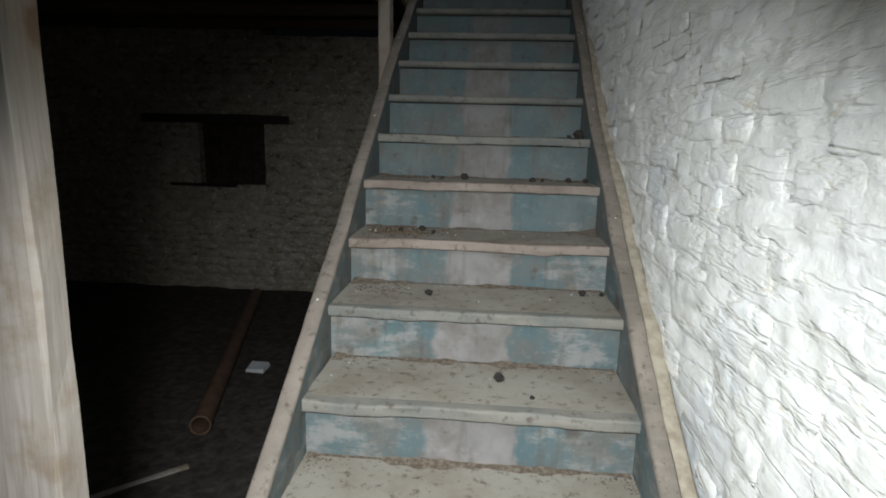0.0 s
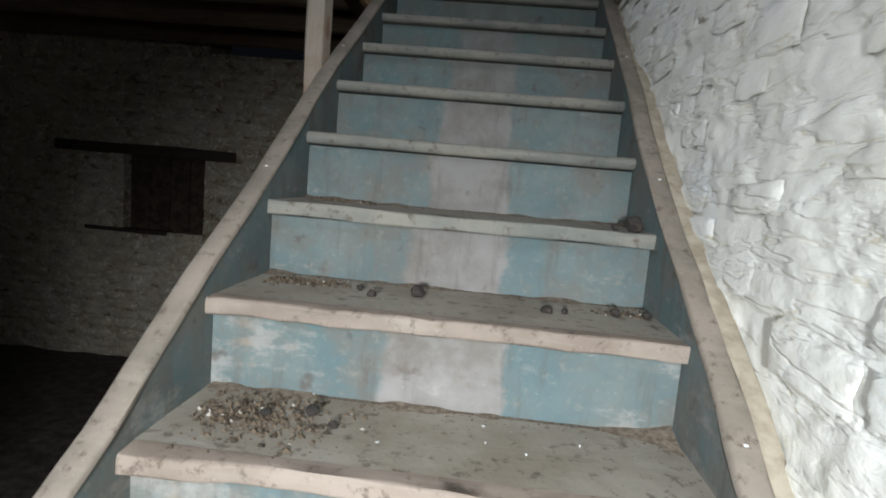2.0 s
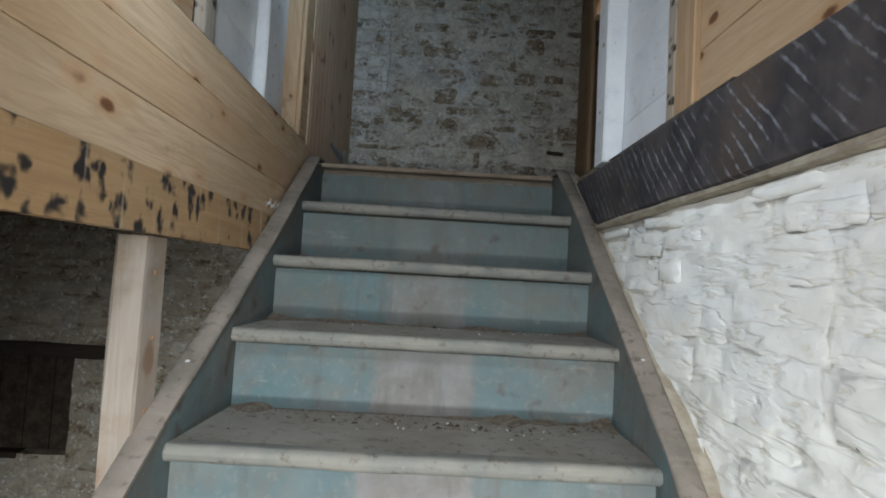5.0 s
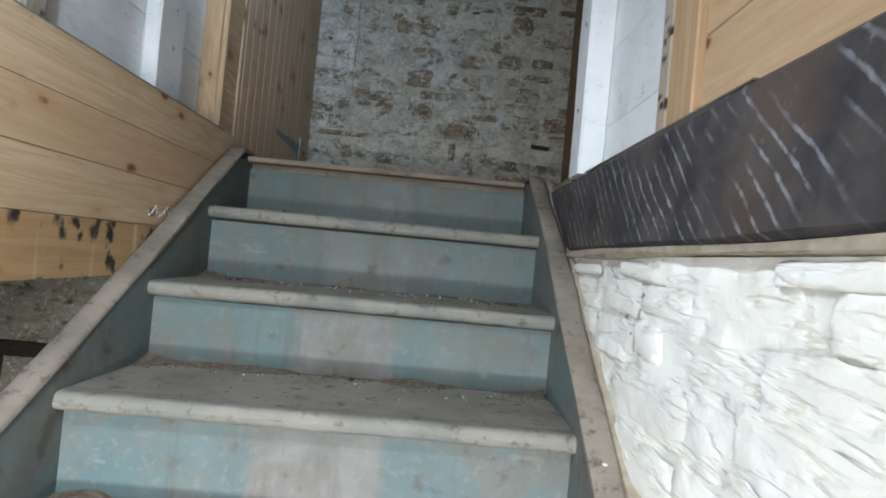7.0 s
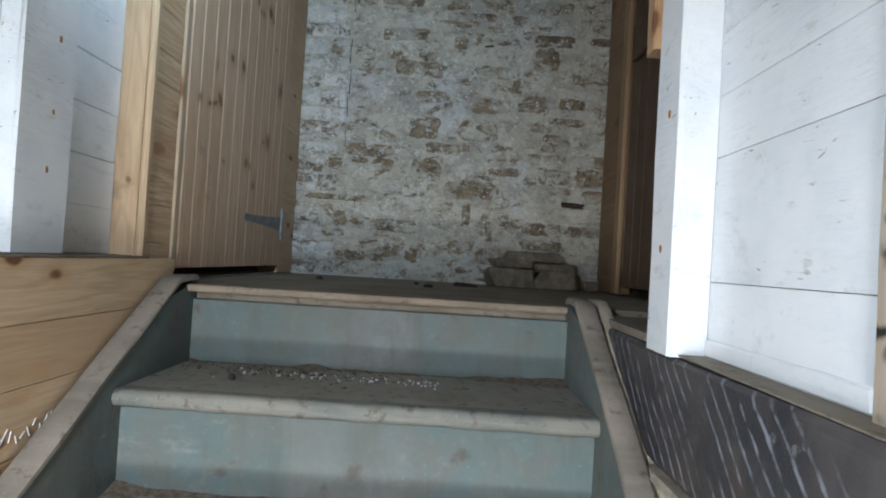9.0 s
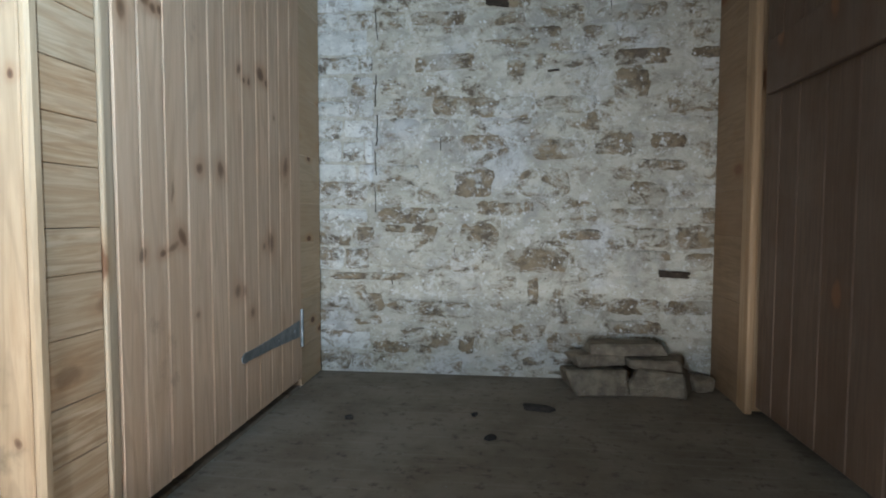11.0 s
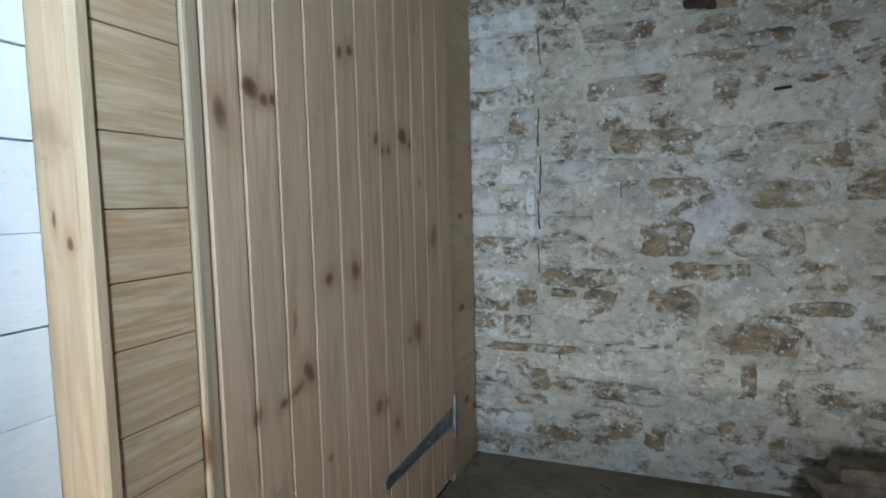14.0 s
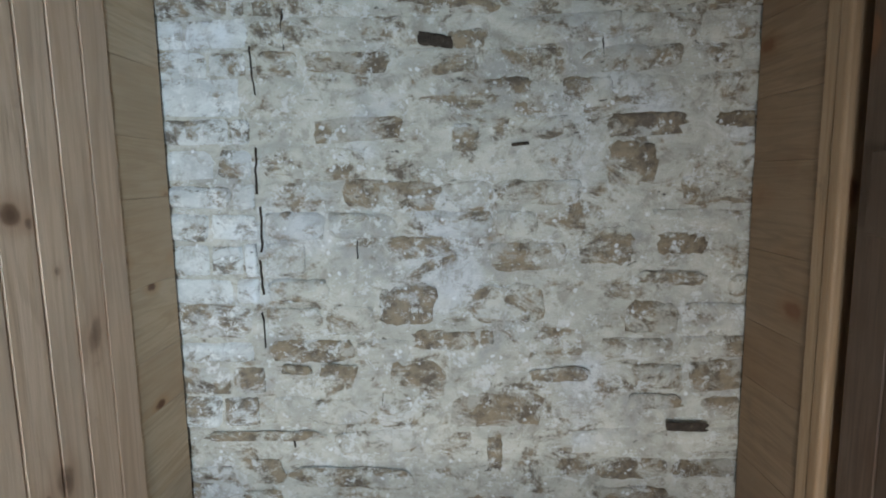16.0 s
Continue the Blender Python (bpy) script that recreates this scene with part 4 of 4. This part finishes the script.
# ---- loose things ----
def loose_stone(name, x, y, z, sx, sy, sz, turn, seed, mat, label, group=""):
    bm = bmesh.new()
    bmesh.ops.create_icosphere(bm, subdivisions=3, radius=1)
    for v in bm.verts:
        c = v.co.copy()
        c = Vector([math.copysign(abs(k) ** 0.55, k) for k in c])
        c *= 0.78 + 0.30 * noise.noise(v.co * 1.1 + Vector((seed, 0, 0))) + 0.10 * noise.noise(v.co * 4 + Vector((seed, 3, 0)))
        v.co = (c.x * sx, c.y * sy, c.z * sz)
    low = min(v.co.z for v in bm.verts)
    bmesh.ops.translate(bm, vec=(0, 0, -low), verts=bm.verts)
    ob = mesh_object(name, bm, mat)
    ob.matrix_world = pose(x, y, z, 0, 0, turn)
    return tagged(ob, label, "stone", group)


def slab(x, y, z, w, d, h, turn, seed, mat, label, group):
    """A flat rubble stone with split faces and knocked corners, lying on its bed."""
    rnd = random.Random(seed)
    bm = box(-w / 2, w / 2, -d / 2, d / 2, 0, h)
    for v in bm.verts:
        v.co += Vector((rnd.uniform(-0.17, 0.10) * math.copysign(w, v.co.x), rnd.uniform(-0.20, 0.08) * math.copysign(d, v.co.y), rnd.uniform(-0.30, 0.06) * h if v.co.z > 0 else 0))
    bmesh.ops.bevel(bm, geom=bm.edges[:], offset=0.007, segments=1, affect="EDGES", profile=0.5)
    bmesh.ops.subdivide_edges(bm, edges=bm.edges[:], cuts=3, use_grid_fill=True)
    for v in bm.verts:
        v.co += v.normal * 0.006 * noise.noise(v.co * 22 + Vector((seed * 3.3, 0, 0)))
    low = min(v.co.z for v in bm.verts)
    bmesh.ops.translate(bm, vec=(0, 0, -low), verts=bm.verts)
    ob = mesh_object("loose_stone", bm, mat)
    ob.matrix_world = pose(x, y, z, 0, 0, turn)
    return tagged(ob, label, "stone", group)


G = "stones heaped on the landing"
slab(0.425, 1.080, 2.662, 0.19, 0.17, 0.092, 4, 1, RUBBLE, "blocky grey-brown rubble stone lying on the landing", G)
slab(0.635, 1.085, 2.662, 0.18, 0.17, 0.084, -17, 2, RUBBLE, "angular tan rubble stone lying on the landing", G)
slab(0.425, 1.105, 2.742, 0.17, 0.12, 0.046, 16, 3, RUBBLE, "flat tan stone lying in the heap", G)
slab(0.622, 1.100, 2.734, 0.19, 0.13, 0.048, -5, 4, RUBBLE, "flat blue-grey stone lying in the heap", G)
slab(0.535, 1.120, 2.775, 0.25, 0.10, 0.044, 5, 5, RUBBLE, "long flat tan stone on top of the heap", G)
slab(0.775, 1.130, 2.662, 0.07, 0.09, 0.05, 20, 6, RUBBLE, "small broken stone beside the door frame", G)
loose_stone("dark_clod", 0.235, 0.86, 2.662, 0.055, 0.02, 0.010, -12, 6, LUMP, "dark brown clod on the dusty landing")
loose_stone("dark_clod", -0.30, 0.72, 2.662, 0.014, 0.010, 0.008, 20, 7, LUMP, "small dark clod on the dusty landing")
loose_stone("dark_clod", 0.10, 0.62, 2.662, 0.016, 0.012, 0.008, 40, 8, LUMP, "small dark clod on the dusty landing")
loose_stone("dark_clod", 0.05, 0.79, 2.662, 0.014, 0.008, 0.006, 70, 9, LUMP, "small dark clod on the dusty landing")


def dropping(x, y, k, r, seed):
    bm = bmesh.new()
    bmesh.ops.create_icosphere(bm, subdivisions=2, radius=r)
    for v in bm.verts:
        v.co *= 1 + 0.45 * noise.noise(v.co / r * 1.3 + Vector((seed * 3.1, 0, 0)))
        v.co.z *= 0.85
    bmesh.ops.translate(bm, vec=(0, 0, -min(v.co.z for v in bm.verts)), verts=bm.verts)
    ob = mesh_object("dark_dropping", bm, LUMP)
    ob.matrix_world = pose(x, y + NOSE_Y[k] + 0.285 * k, tread_z(k) - 0.0015)
    tagged(ob, "small dark lump of dirt lying on a tread", "dirt lump", "dirt lumps on the treads")


for i, (x, y, k, r) in enumerate(((0.398, -1.690, 6, 0.027), (0.360, -1.670, 6, 0.012), (-0.082, -1.80, 7, 0.019), (-0.178, -1.84, 7, 0.012), (-0.215, -1.79, 7, 0.010),
                                  (0.20, -1.83, 7, 0.014), (0.24, -1.82, 7, 0.009), (0.35, -1.80, 7, 0.013), (0.42, -1.79, 7, 0.013), (-0.165, -2.39, 9, 0.015), (0.352, -2.31, 9, 0.014),
                                  (0.42, -2.30, 9, 0.009), (0.07, -2.66, 10, 0.018), (0.16, -2.76, 10, 0.008), (-0.23, -2.08, 8, 0.015), (-0.18, -2.12, 8, 0.010), (-0.31, -2.10, 8, 0.011),
                                  (0.02, -0.62 + 0.05, 3, 0.006), (-0.28, -0.14, 1, 0.010))):
    dropping(x, y, k, r * 0.85, i)


def litter():
    """Dust, husks and flakes along the backs and corners of the treads."""
    rnd = random.Random(11)
    verts, faces = [], []

    def chip(x, y, z, r):
        b = len(verts)
        a = rnd.uniform(0, 6.28)
        h = r * rnd.uniform(0.3, 0.8)
        for q in range(4):
            rr = r * rnd.uniform(0.6, 1.3)
            verts.append((x + rr * math.cos(a + q * 1.57), y + rr * 0.7 * math.sin(a + q * 1.57), z - 0.001))
        verts.append((x + rnd.uniform(-r, r) * 0.4, y, z + h))
        for q in range(4):
            faces.append((b + q, b + (q + 1) % 4, b + 4))

    for k in range(1, 14):
        z = tread_z(k)
        back, front = NOSE_Y[k - 1] + 0.030, NOSE_Y[k] + 0.03
        for _ in range(170):
            x = rnd.uniform(-0.435, 0.435)
            y = back - abs(rnd.gauss(0, 0.022))
            chip(x, y, z, rnd.uniform(0.0012, 0.0042))
        for _ in range(90):
            chip(rnd.uniform(-0.43, 0.43), rnd.uniform(front, back), z, rnd.uniform(0.001, 0.0032))
        for s in (-1, 1):
            for _ in range(60):
                chip(s * (0.436 - abs(rnd.gauss(0, 0.05))), back - abs(rnd.gauss(0, 0.04)), z, rnd.uniform(0.0012, 0.0045))
    for k, cx, cy, n, sx, sy in ((8, -0.33, -2.10, 1500, 0.075, 0.045), (7, -0.36, -1.76, 700, 0.06, 0.02), (7, 0.39, -1.77, 220, 0.04, 0.015), (6, -0.36, -1.475, 260, 0.05, 0.02), (5, -0.28, -1.22, 120, 0.05, 0.03), (4, 0.05, -0.90, 260, 0.26, 0.02),
                                 (1, -0.20, -0.045, 330, 0.13, 0.035), (2, -0.32, -0.33, 120, 0.05, 0.02), (6, -0.30, -1.48, 200, 0.08, 0.03), (9, -0.33, -2.35, 150, 0.06, 0.03), (2, 0.40, -0.34, 90, 0.04, 0.02)):
        for _ in range(n):
            x, y = rnd.gauss(cx, sx), rnd.gauss(cy + NOSE_Y[k] + 0.285 * k, sy)
            if abs(x) < 0.436 and NOSE_Y[k] + 0.015 < y < NOSE_Y[k - 1] + 0.03:
                chip(x, y, tread_z(k), 0.0013 + 0.0085 * rnd.random() ** 3)
    me = bpy.data.meshes.new("litter")
    me.from_pydata(verts, [], faces)
    me.materials.append(LITTER)
    tagged(new("litter", me), "dry brown and white litter scattered over the treads", "litter", kind="stuff")


litter()


def drifts():
    """Soft brown dust swept against the risers and into the corners."""
    verts, faces = [], []
    for k in range(1, STEPS + 1):
        z, back, c = tread_z(k), NOSE_Y[k - 1] + 0.0335, lean(NOSE_Y[k])
        rows, cuts = [], 90
        for i in range(cuts + 1):
            x = c + (half(NOSE_Y[k]) - 0.002) * (2 * i / cuts - 1)
            a = noise.noise(Vector((x * 4.0, k * 5.1, 1.0))) + 0.6 * noise.noise(Vector((x * 17, k * 5.1, 2.0)))
            edge = max(0.0, abs(x - c) - 0.34) / 0.12
            size = max(0.0, 0.12 + 1.25 * a + 0.8 * edge) * (2.2 if k == 4 else 1.2)
            h, w = 0.009 * size, 0.012 + 0.040 * size
            rows.append(len(verts))
            for f, g in ((0, 1), (0.35, 0.62), (0.7, 0.2), (1, -0.12)):
                verts.append((x, back - w * f, z - 0.0004 + h * g + 0.0012 * size * noise.noise(Vector((x * 90, k + f * 9, 3.0)))))
        for p, q in zip(rows, rows[1:]):
            for m in range(3):
                faces.append((p + m, p + m + 1, q + m + 1, q + m))
    me = bpy.data.meshes.new("dust_drift")
    me.from_pydata(verts, [], faces)
    me.materials.append(DUST)
    me.shade_smooth()
    tagged(new("dust_drift", me), "brown dust drifted against the risers of the stair", "dust", kind="stuff")


drifts()


def flakes():
    """White paint flakes and droppings on the upper treads."""
    rnd = random.Random(4)
    verts, faces = [], []
    for k, x0, x1, y, sy, n in ((1, -0.30, 0.16, -0.065, 0.018, 90), (2, -0.36, 0.38, -0.335, 0.03, 34), (3, -0.3, 0.4, -0.62, 0.04, 16), (8, -0.4, 0.3, -2.10, 0.05, 6), (10, -0.42, 0.3, -2.68, 0.06, 4), (9, -0.4, 0.4, -2.40, 0.06, 4), (4, -0.2, 0.3, -0.93, 0.02, 14)):
        for _ in range(n):
            x, yy, r = rnd.uniform(x0, x1), rnd.gauss(y, sy) + NOSE_Y[k] + 0.285 * k, rnd.choice((0.0015, 0.002, 0.003, 0.0045))
            if not NOSE_Y[k] + 0.02 < yy < NOSE_Y[k - 1] + 0.03:
                continue
            b, a = len(verts), rnd.uniform(0, 6.3)
            for m in range(5):
                q = r * rnd.uniform(0.6, 1.25)
                verts.append((x + q * math.cos(a + m * 1.257), yy + q * math.sin(a + m * 1.257), tread_z(k) + rnd.uniform(0.001, 0.004)))
            verts.append((x, yy, tread_z(k) - 0.001))
            faces.append(tuple(b + m for m in range(5)))
            faces.extend((b + m, b + 5, b + (m + 1) % 5) for m in range(5))
    me = bpy.data.meshes.new("paint_flakes")
    me.from_pydata(verts, [], faces)
    me.materials.append(CARD)
    tagged(new("paint_flakes", me), "small white paint flakes scattered on the treads", "paint flakes", kind="stuff")


flakes()

# chalk scribble low on the stairwell boarding
rnd = random.Random(8)
for i in range(11):
    bm = box(-0.0003, 0.0008, -0.0010, 0.0010, -0.5, 0.5)
    bmesh.ops.scale(bm, vec=(1, 1, rnd.uniform(0.010, 0.026)), verts=bm.verts)
    bmesh.ops.rotate(bm, matrix=Matrix.Rotation(rnd.uniform(-0.9, 0.5), 3, "X"), verts=bm.verts, cent=(0, 0, 0))
    bmesh.ops.translate(bm, vec=(-0.5045, -0.50 + 0.013 * i, 2.440 + rnd.uniform(-0.008, 0.012)), verts=bm.verts)
    part("chalk_mark", bm, CARD, fascia, "faint white chalk stroke")


# store room clutter
def pipe(a, b, r, t):
    a, b = Vector(a), Vector(b)
    m = look(a, b)
    bm = bmesh.new()
    length, seg = (b - a).length, 20
    rows = []
    for rr, zz_ in ((r, 0), (r, -length), (r - t, -length), (r - t, 0), (r + 0.004, 0), (r + 0.004, -0.05), (r, -0.05)):
        rows.append([bm.verts.new(m @ Vector((rr * math.cos(6.2832 * i / seg), rr * math.sin(6.2832 * i / seg), zz_))) for i in range(seg)])
    for p, q in ((0, 1), (1, 2), (2, 3), (3, 4), (4, 5), (5, 6)):
        for i in range(seg):
            bm.faces.new((rows[p][i], rows[p][(i + 1) % seg], rows[q][(i + 1) % seg], rows[q][i]))
    return bm


tagged(mesh_object("drain_pipe", pipe((-1.44, -1.53, 0.005), (-2.25, 1.15, -0.06), 0.052, 0.007), PIPE, smooth=True), "brown drain pipe lying on the earth floor", "pipe")
tagged(mesh_object("paper_card", box(-1.56, -1.43, -0.70, -0.58, -0.06, -0.035, 0.003, 0.006), CARD), "small white card lying on the earth floor", "card")
stick = mesh_object("wood_lath", long_block("x", -0.22, 0.22, -0.012, 0.012, 0, 0.016, 10, 0.003, 0.003, 71), POST_WOOD)
stick.matrix_world = pose(-1.50, -1.99, -0.04, 0, 0, 44)
tagged(stick, "thin wooden lath lying on the earth floor", "lath")

# ---- wall stones, last ----
def stone_mesh(seed, nu=6, nv=4, square=0.0, ragged=0.0):
    """A stone's rounded face, one wide, one high and one deep, its rim sunk below zero."""
    rnd = random.Random(seed)
    bm = bmesh.new()
    rows = []
    for j in range(nv + 1):
        row = []
        for i in range(nu + 1):
            u, v = 2 * i / nu - 1, 2 * j / nv - 1
            d = 1 - 0.16 * (1 - square) * (u * u * v * v)
            n1 = noise.noise(Vector((u * 1.1 + seed * 5.3, v * 1.1, seed)))
            n2 = noise.noise(Vector((u * 2.3 + seed * 3.1, v * 2.3, seed + 9)))
            x, y = u * d * 0.5 + 0.10 * n1 * (1 - square * 0.7), v * d * 0.5 + 0.13 * n2 * (1 - square * 0.7)
            x += ragged * noise.noise(Vector((u * 4.7 + seed, v * 4.7, seed * 1.3)))
            y += ragged * 1.4 * noise.noise(Vector((u * 6.1 + seed, v * 4.1, seed * 2.7)))
            rim = i in (0, nu) or j in (0, nv)
            near = i in (1, nu - 1) or j in (1, nv - 1)
            z = -0.5 if rim else (0.62 if near else 0.9) + 0.5 * n2 + rnd.uniform(-0.12, 0.12)
            if near and not rim:
                x, y = x * 1.12, y * 1.18
            row.append(bm.verts.new((x, y, z)))
        rows.append(row)
    for a, b in zip(rows, rows[1:]):
        for i in range(nu):
            bm.faces.new((a[i], a[i + 1], b[i + 1], b[i]))
    me = bpy.data.meshes.new("stone")
    bm.to_mesh(me)
    bm.free()
    me.shade_smooth()
    return me


def variants(mat, square, count, seed, nu=6, nv=4, ragged=0.0):
    out = []
    for i in range(count):
        me = stone_mesh(seed + i, nu, nv, square, ragged)
        me.materials.append(mat)
        out.append(me)
    return out


def set_stone(name, me, parent, at, u, v, n, w, h, d, tilt=0.0):
    u, v, n = Vector(u), Vector(v), Vector(n)
    c, s = math.cos(tilt), math.sin(tilt)
    u, v = u * c + v * s, v * c - u * s
    m = Matrix.Identity(4)
    for k, col in enumerate((u * w, v * h, n * d)):
        for i in range(3):
            m[i][k] = col[i]
    m.translation = at
    ob = new(name, me)
    ob.parent = parent
    ob.matrix_basis = m
    return ob


# limewashed rubble beside the stair
rnd = random.Random(5)
LIME_STONES = variants(LIME, 0.7, 24, 100, 8, 5, 0.045)
z = 0.15
while z < 2.40:
    h = rnd.uniform(0.050, 0.105)
    if z + h > 2.425:
        h = 2.425 - z
    y = -4.25 + rnd.uniform(0, 0.2)
    while y < -0.06:
        w = rnd.uniform(0.10, 0.30) * (0.6 + h * 5)
        yc, zc = y + w / 2, z + h / 2
        if zc + h > nose_line(yc + w / 2) - 0.02 and yc + w / 2 < -0.03 and rnd.random() < 0.7:
            hh = h * rnd.uniform(0.78, 1.08)
            set_stone("stone", rnd.choice(LIME_STONES), wall_stair, (0.5280, yc, zc + 0.012 * math.sin(yc * 2.1)), (0, -1, 0), (0, 0, 1), (-1, 0, 0), w * 0.97, hh, rnd.choice((0.002, 0.003, 0.005, 0.007, 0.009)), rnd.gauss(0, 0.03))
        y += w + rnd.uniform(0.0, 0.02) + rnd.choice((0, 0, 0.1, 0.25))
    z += h + 0.004

# end wall over the landing: brickwork at the quoin, rubble courses beside it
# bare stones where the limewash is gone: x, upper edge, width, height
KNOWN = ((-0.019, 3.520, 0.134, 0.050), (-0.046, 3.398, 0.130, 0.085), (0.183, 3.398, 0.168, 0.084), (0.036, 3.287, 0.150, 0.044), (0.196, 3.287, 0.032, 0.040), (-0.201, 3.204, 0.082, 0.062),
         (-0.023, 3.206, 0.128, 0.092), (0.324, 3.190, 0.134, 0.032), (0.563, 3.120, 0.133, 0.034), (0.433, 3.534, 0.124, 0.078), (0.494, 3.804, 0.180, 0.050), (0.500, 3.732, 0.108, 0.088),
         (0.752, 3.803, 0.088, 0.032), (0.578, 3.430, 0.158, 0.030), (-0.436, 2.955, 0.126, 0.062), (-0.548, 2.935, 0.085, 0.030), (-0.280, 2.930, 0.300, 0.050), (-0.232, 2.835, 0.196, 0.064),
         (-0.495, 3.031, 0.275, 0.024), (0.162, 2.851, 0.104, 0.052), (0.483, 2.875, 0.178, 0.042), (0.207, 3.888, 0.108, 0.034), (-0.298, 3.204, 0.075, 0.022), (0.212, 3.020, 0.036, 0.088),
         (0.133, 3.785, 0.062, 0.060), (0.624, 3.520, 0.108, 0.046), (-0.030, 2.806, 0.052, 0.058), (0.010, 4.120, 0.120, 0.060), (0.130, 4.075, 0.110, 0.040), (0.128, 3.996, 0.085, 0.036), (-0.410, 2.872, 0.095, 0.028), (-0.345, 2.780, 0.13, 0.038), (0.02, 2.735, 0.15, 0.045))
END_STONES = variants(LIME_WORN, 0.5, 18, 300, 8, 5, 0.06)
QUOIN_STONES = variants(LIME_QUOIN, 0.75, 12, 340, 8, 5, 0.03)
BARE_STONES = variants(BARE_WORN, 0.35, 14, 400, 9, 6, 0.11)
for i, (x, z, w, h) in enumerate(KNOWN):
    set_stone("bare_stone", BARE_STONES[i % 14], wall_end, (x + w / 2, END_Y + 0.002, z - h / 2), (1, 0, 0), (0, 0, 1), (0, -1, 0), w * 1.04, h * 1.10, 0.0055, rnd.gauss(0, 0.03))
z = 2.67
while z < 4.25:
    h = rnd.uniform(0.058, 0.086)
    for lo, hi, ws, kinds in ((-0.560, -0.342, (0.07, 0.21), QUOIN_STONES), (-0.326, 0.87, (0.10, 0.27), END_STONES)):
        x = lo
        while x < hi - 0.03:
            w = min(rnd.uniform(*ws), hi - x)
            xc, zc = x + w / 2, z + h / 2
            if not any(a - 0.5 * w < xc < a + b + 0.5 * w and c - d - 0.35 * h < zc < c + 0.35 * h for a, c, b, d in KNOWN):
                set_stone("brick", rnd.choice(kinds), wall_end, (xc, END_Y + 0.005, zc), (1, 0, 0), (0, 0, 1), (0, -1, 0), w * rnd.uniform(0.9, 1.04), h * rnd.uniform(0.8, 1.06), rnd.choice((0.004, 0.006, 0.008, 0.011, 0.014)), rnd.gauss(0, 0.03))
            x += w + 0.006
    z += h + 0.004
# open joints and cavities in the end wall: solid pieces, shade in their colour
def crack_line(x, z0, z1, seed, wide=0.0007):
    """A thin wandering dark ribbon painted as an open joint's shade, closing to nothing here and there."""
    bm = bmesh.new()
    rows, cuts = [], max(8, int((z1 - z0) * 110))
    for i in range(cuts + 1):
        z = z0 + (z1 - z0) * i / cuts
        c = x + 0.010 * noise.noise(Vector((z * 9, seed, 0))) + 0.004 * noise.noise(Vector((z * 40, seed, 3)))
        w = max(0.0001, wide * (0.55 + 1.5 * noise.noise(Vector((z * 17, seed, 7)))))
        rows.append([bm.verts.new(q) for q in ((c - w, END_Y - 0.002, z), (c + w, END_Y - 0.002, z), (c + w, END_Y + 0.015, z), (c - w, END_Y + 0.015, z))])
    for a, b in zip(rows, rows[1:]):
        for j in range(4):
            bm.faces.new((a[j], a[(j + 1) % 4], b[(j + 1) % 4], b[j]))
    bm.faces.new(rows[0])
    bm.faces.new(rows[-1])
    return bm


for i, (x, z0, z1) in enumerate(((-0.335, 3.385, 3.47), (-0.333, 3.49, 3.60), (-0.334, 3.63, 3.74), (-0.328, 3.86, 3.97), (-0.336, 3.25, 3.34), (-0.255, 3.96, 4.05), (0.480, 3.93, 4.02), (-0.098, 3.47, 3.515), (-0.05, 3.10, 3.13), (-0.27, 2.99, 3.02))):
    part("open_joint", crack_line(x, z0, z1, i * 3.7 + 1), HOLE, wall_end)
# no holes are cut: dark stone-shaped patches carry the shade of the cavities
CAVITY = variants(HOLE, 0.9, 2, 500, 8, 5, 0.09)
tagged(set_stone("cavity", CAVITY[0], wall_end, (0.098, END_Y - 0.006, 3.974), (1, 0, 0), (0, 0, 1), (0, -1, 0), 0.080, 0.030, 0.004, -0.15), "dark patch painted as the shade of a hole between stones")
tagged(set_stone("cavity", CAVITY[1], wall_end, (0.705, END_Y - 0.008, 3.040), (1, 0, 0), (0, 0, 1), (0, -1, 0), 0.105, 0.024, 0.004, -0.05), "dark patch painted as the shade of a gap under a stone")
tagged(set_stone("cavity", CAVITY[0], wall_end, (0.292, END_Y - 0.008, 3.738), (1, 0, 0), (0, 0, 1), (0, -1, 0), 0.040, 0.008, 0.004, 0.1), "small dark patch painted as the shade of a slit between stones")

# store room rubble, joined
def rubble_face():
    rnd = random.Random(21)
    verts, faces = [], []
    meshes = [stone_mesh(600 + i, 4, 3, 0.2) for i in range(6)]
    z = -0.12
    while z < 2.42:
        h = rnd.uniform(0.05, 0.12)
        x = -4.7
        while x < -0.55:
            w = rnd.uniform(0.12, 0.42)
            xc, zc = x + w / 2, z + h / 2
            clear = NX0 - w / 2 - 0.02 < xc < NX1 + w / 2 + 0.02 and NZ0 - h / 2 - 0.03 < zc < NZ1 + 0.09 + h / 2
            lint = -3.54 - w / 2 < xc < -1.97 + w / 2 and NZ1 - h / 2 < zc < NZ1 + 0.09 + h / 2
            if not clear and not lint:
                me, b, d = rnd.choice(meshes), len(verts), rnd.uniform(0.01, 0.035)
                verts.extend((xc + v.co.x * w, ROOM_Y - v.co.z * d, zc + v.co.y * h) for v in me.vertices)
                faces.extend(tuple(b + k for k in f.vertices) for f in me.polygons)
            x += w + 0.01
        z += h + 0.006
    me = bpy.data.meshes.new("rubble_face")
    me.from_pydata(verts, [], faces)
    me.materials.append(LIME_DIRTY)
    me.shade_smooth()
    ob = new("rubble_face", me)
    ob.parent = wall_room
    tagged(ob, "rough stained rubble facing", kind="stuff")


rubble_face()
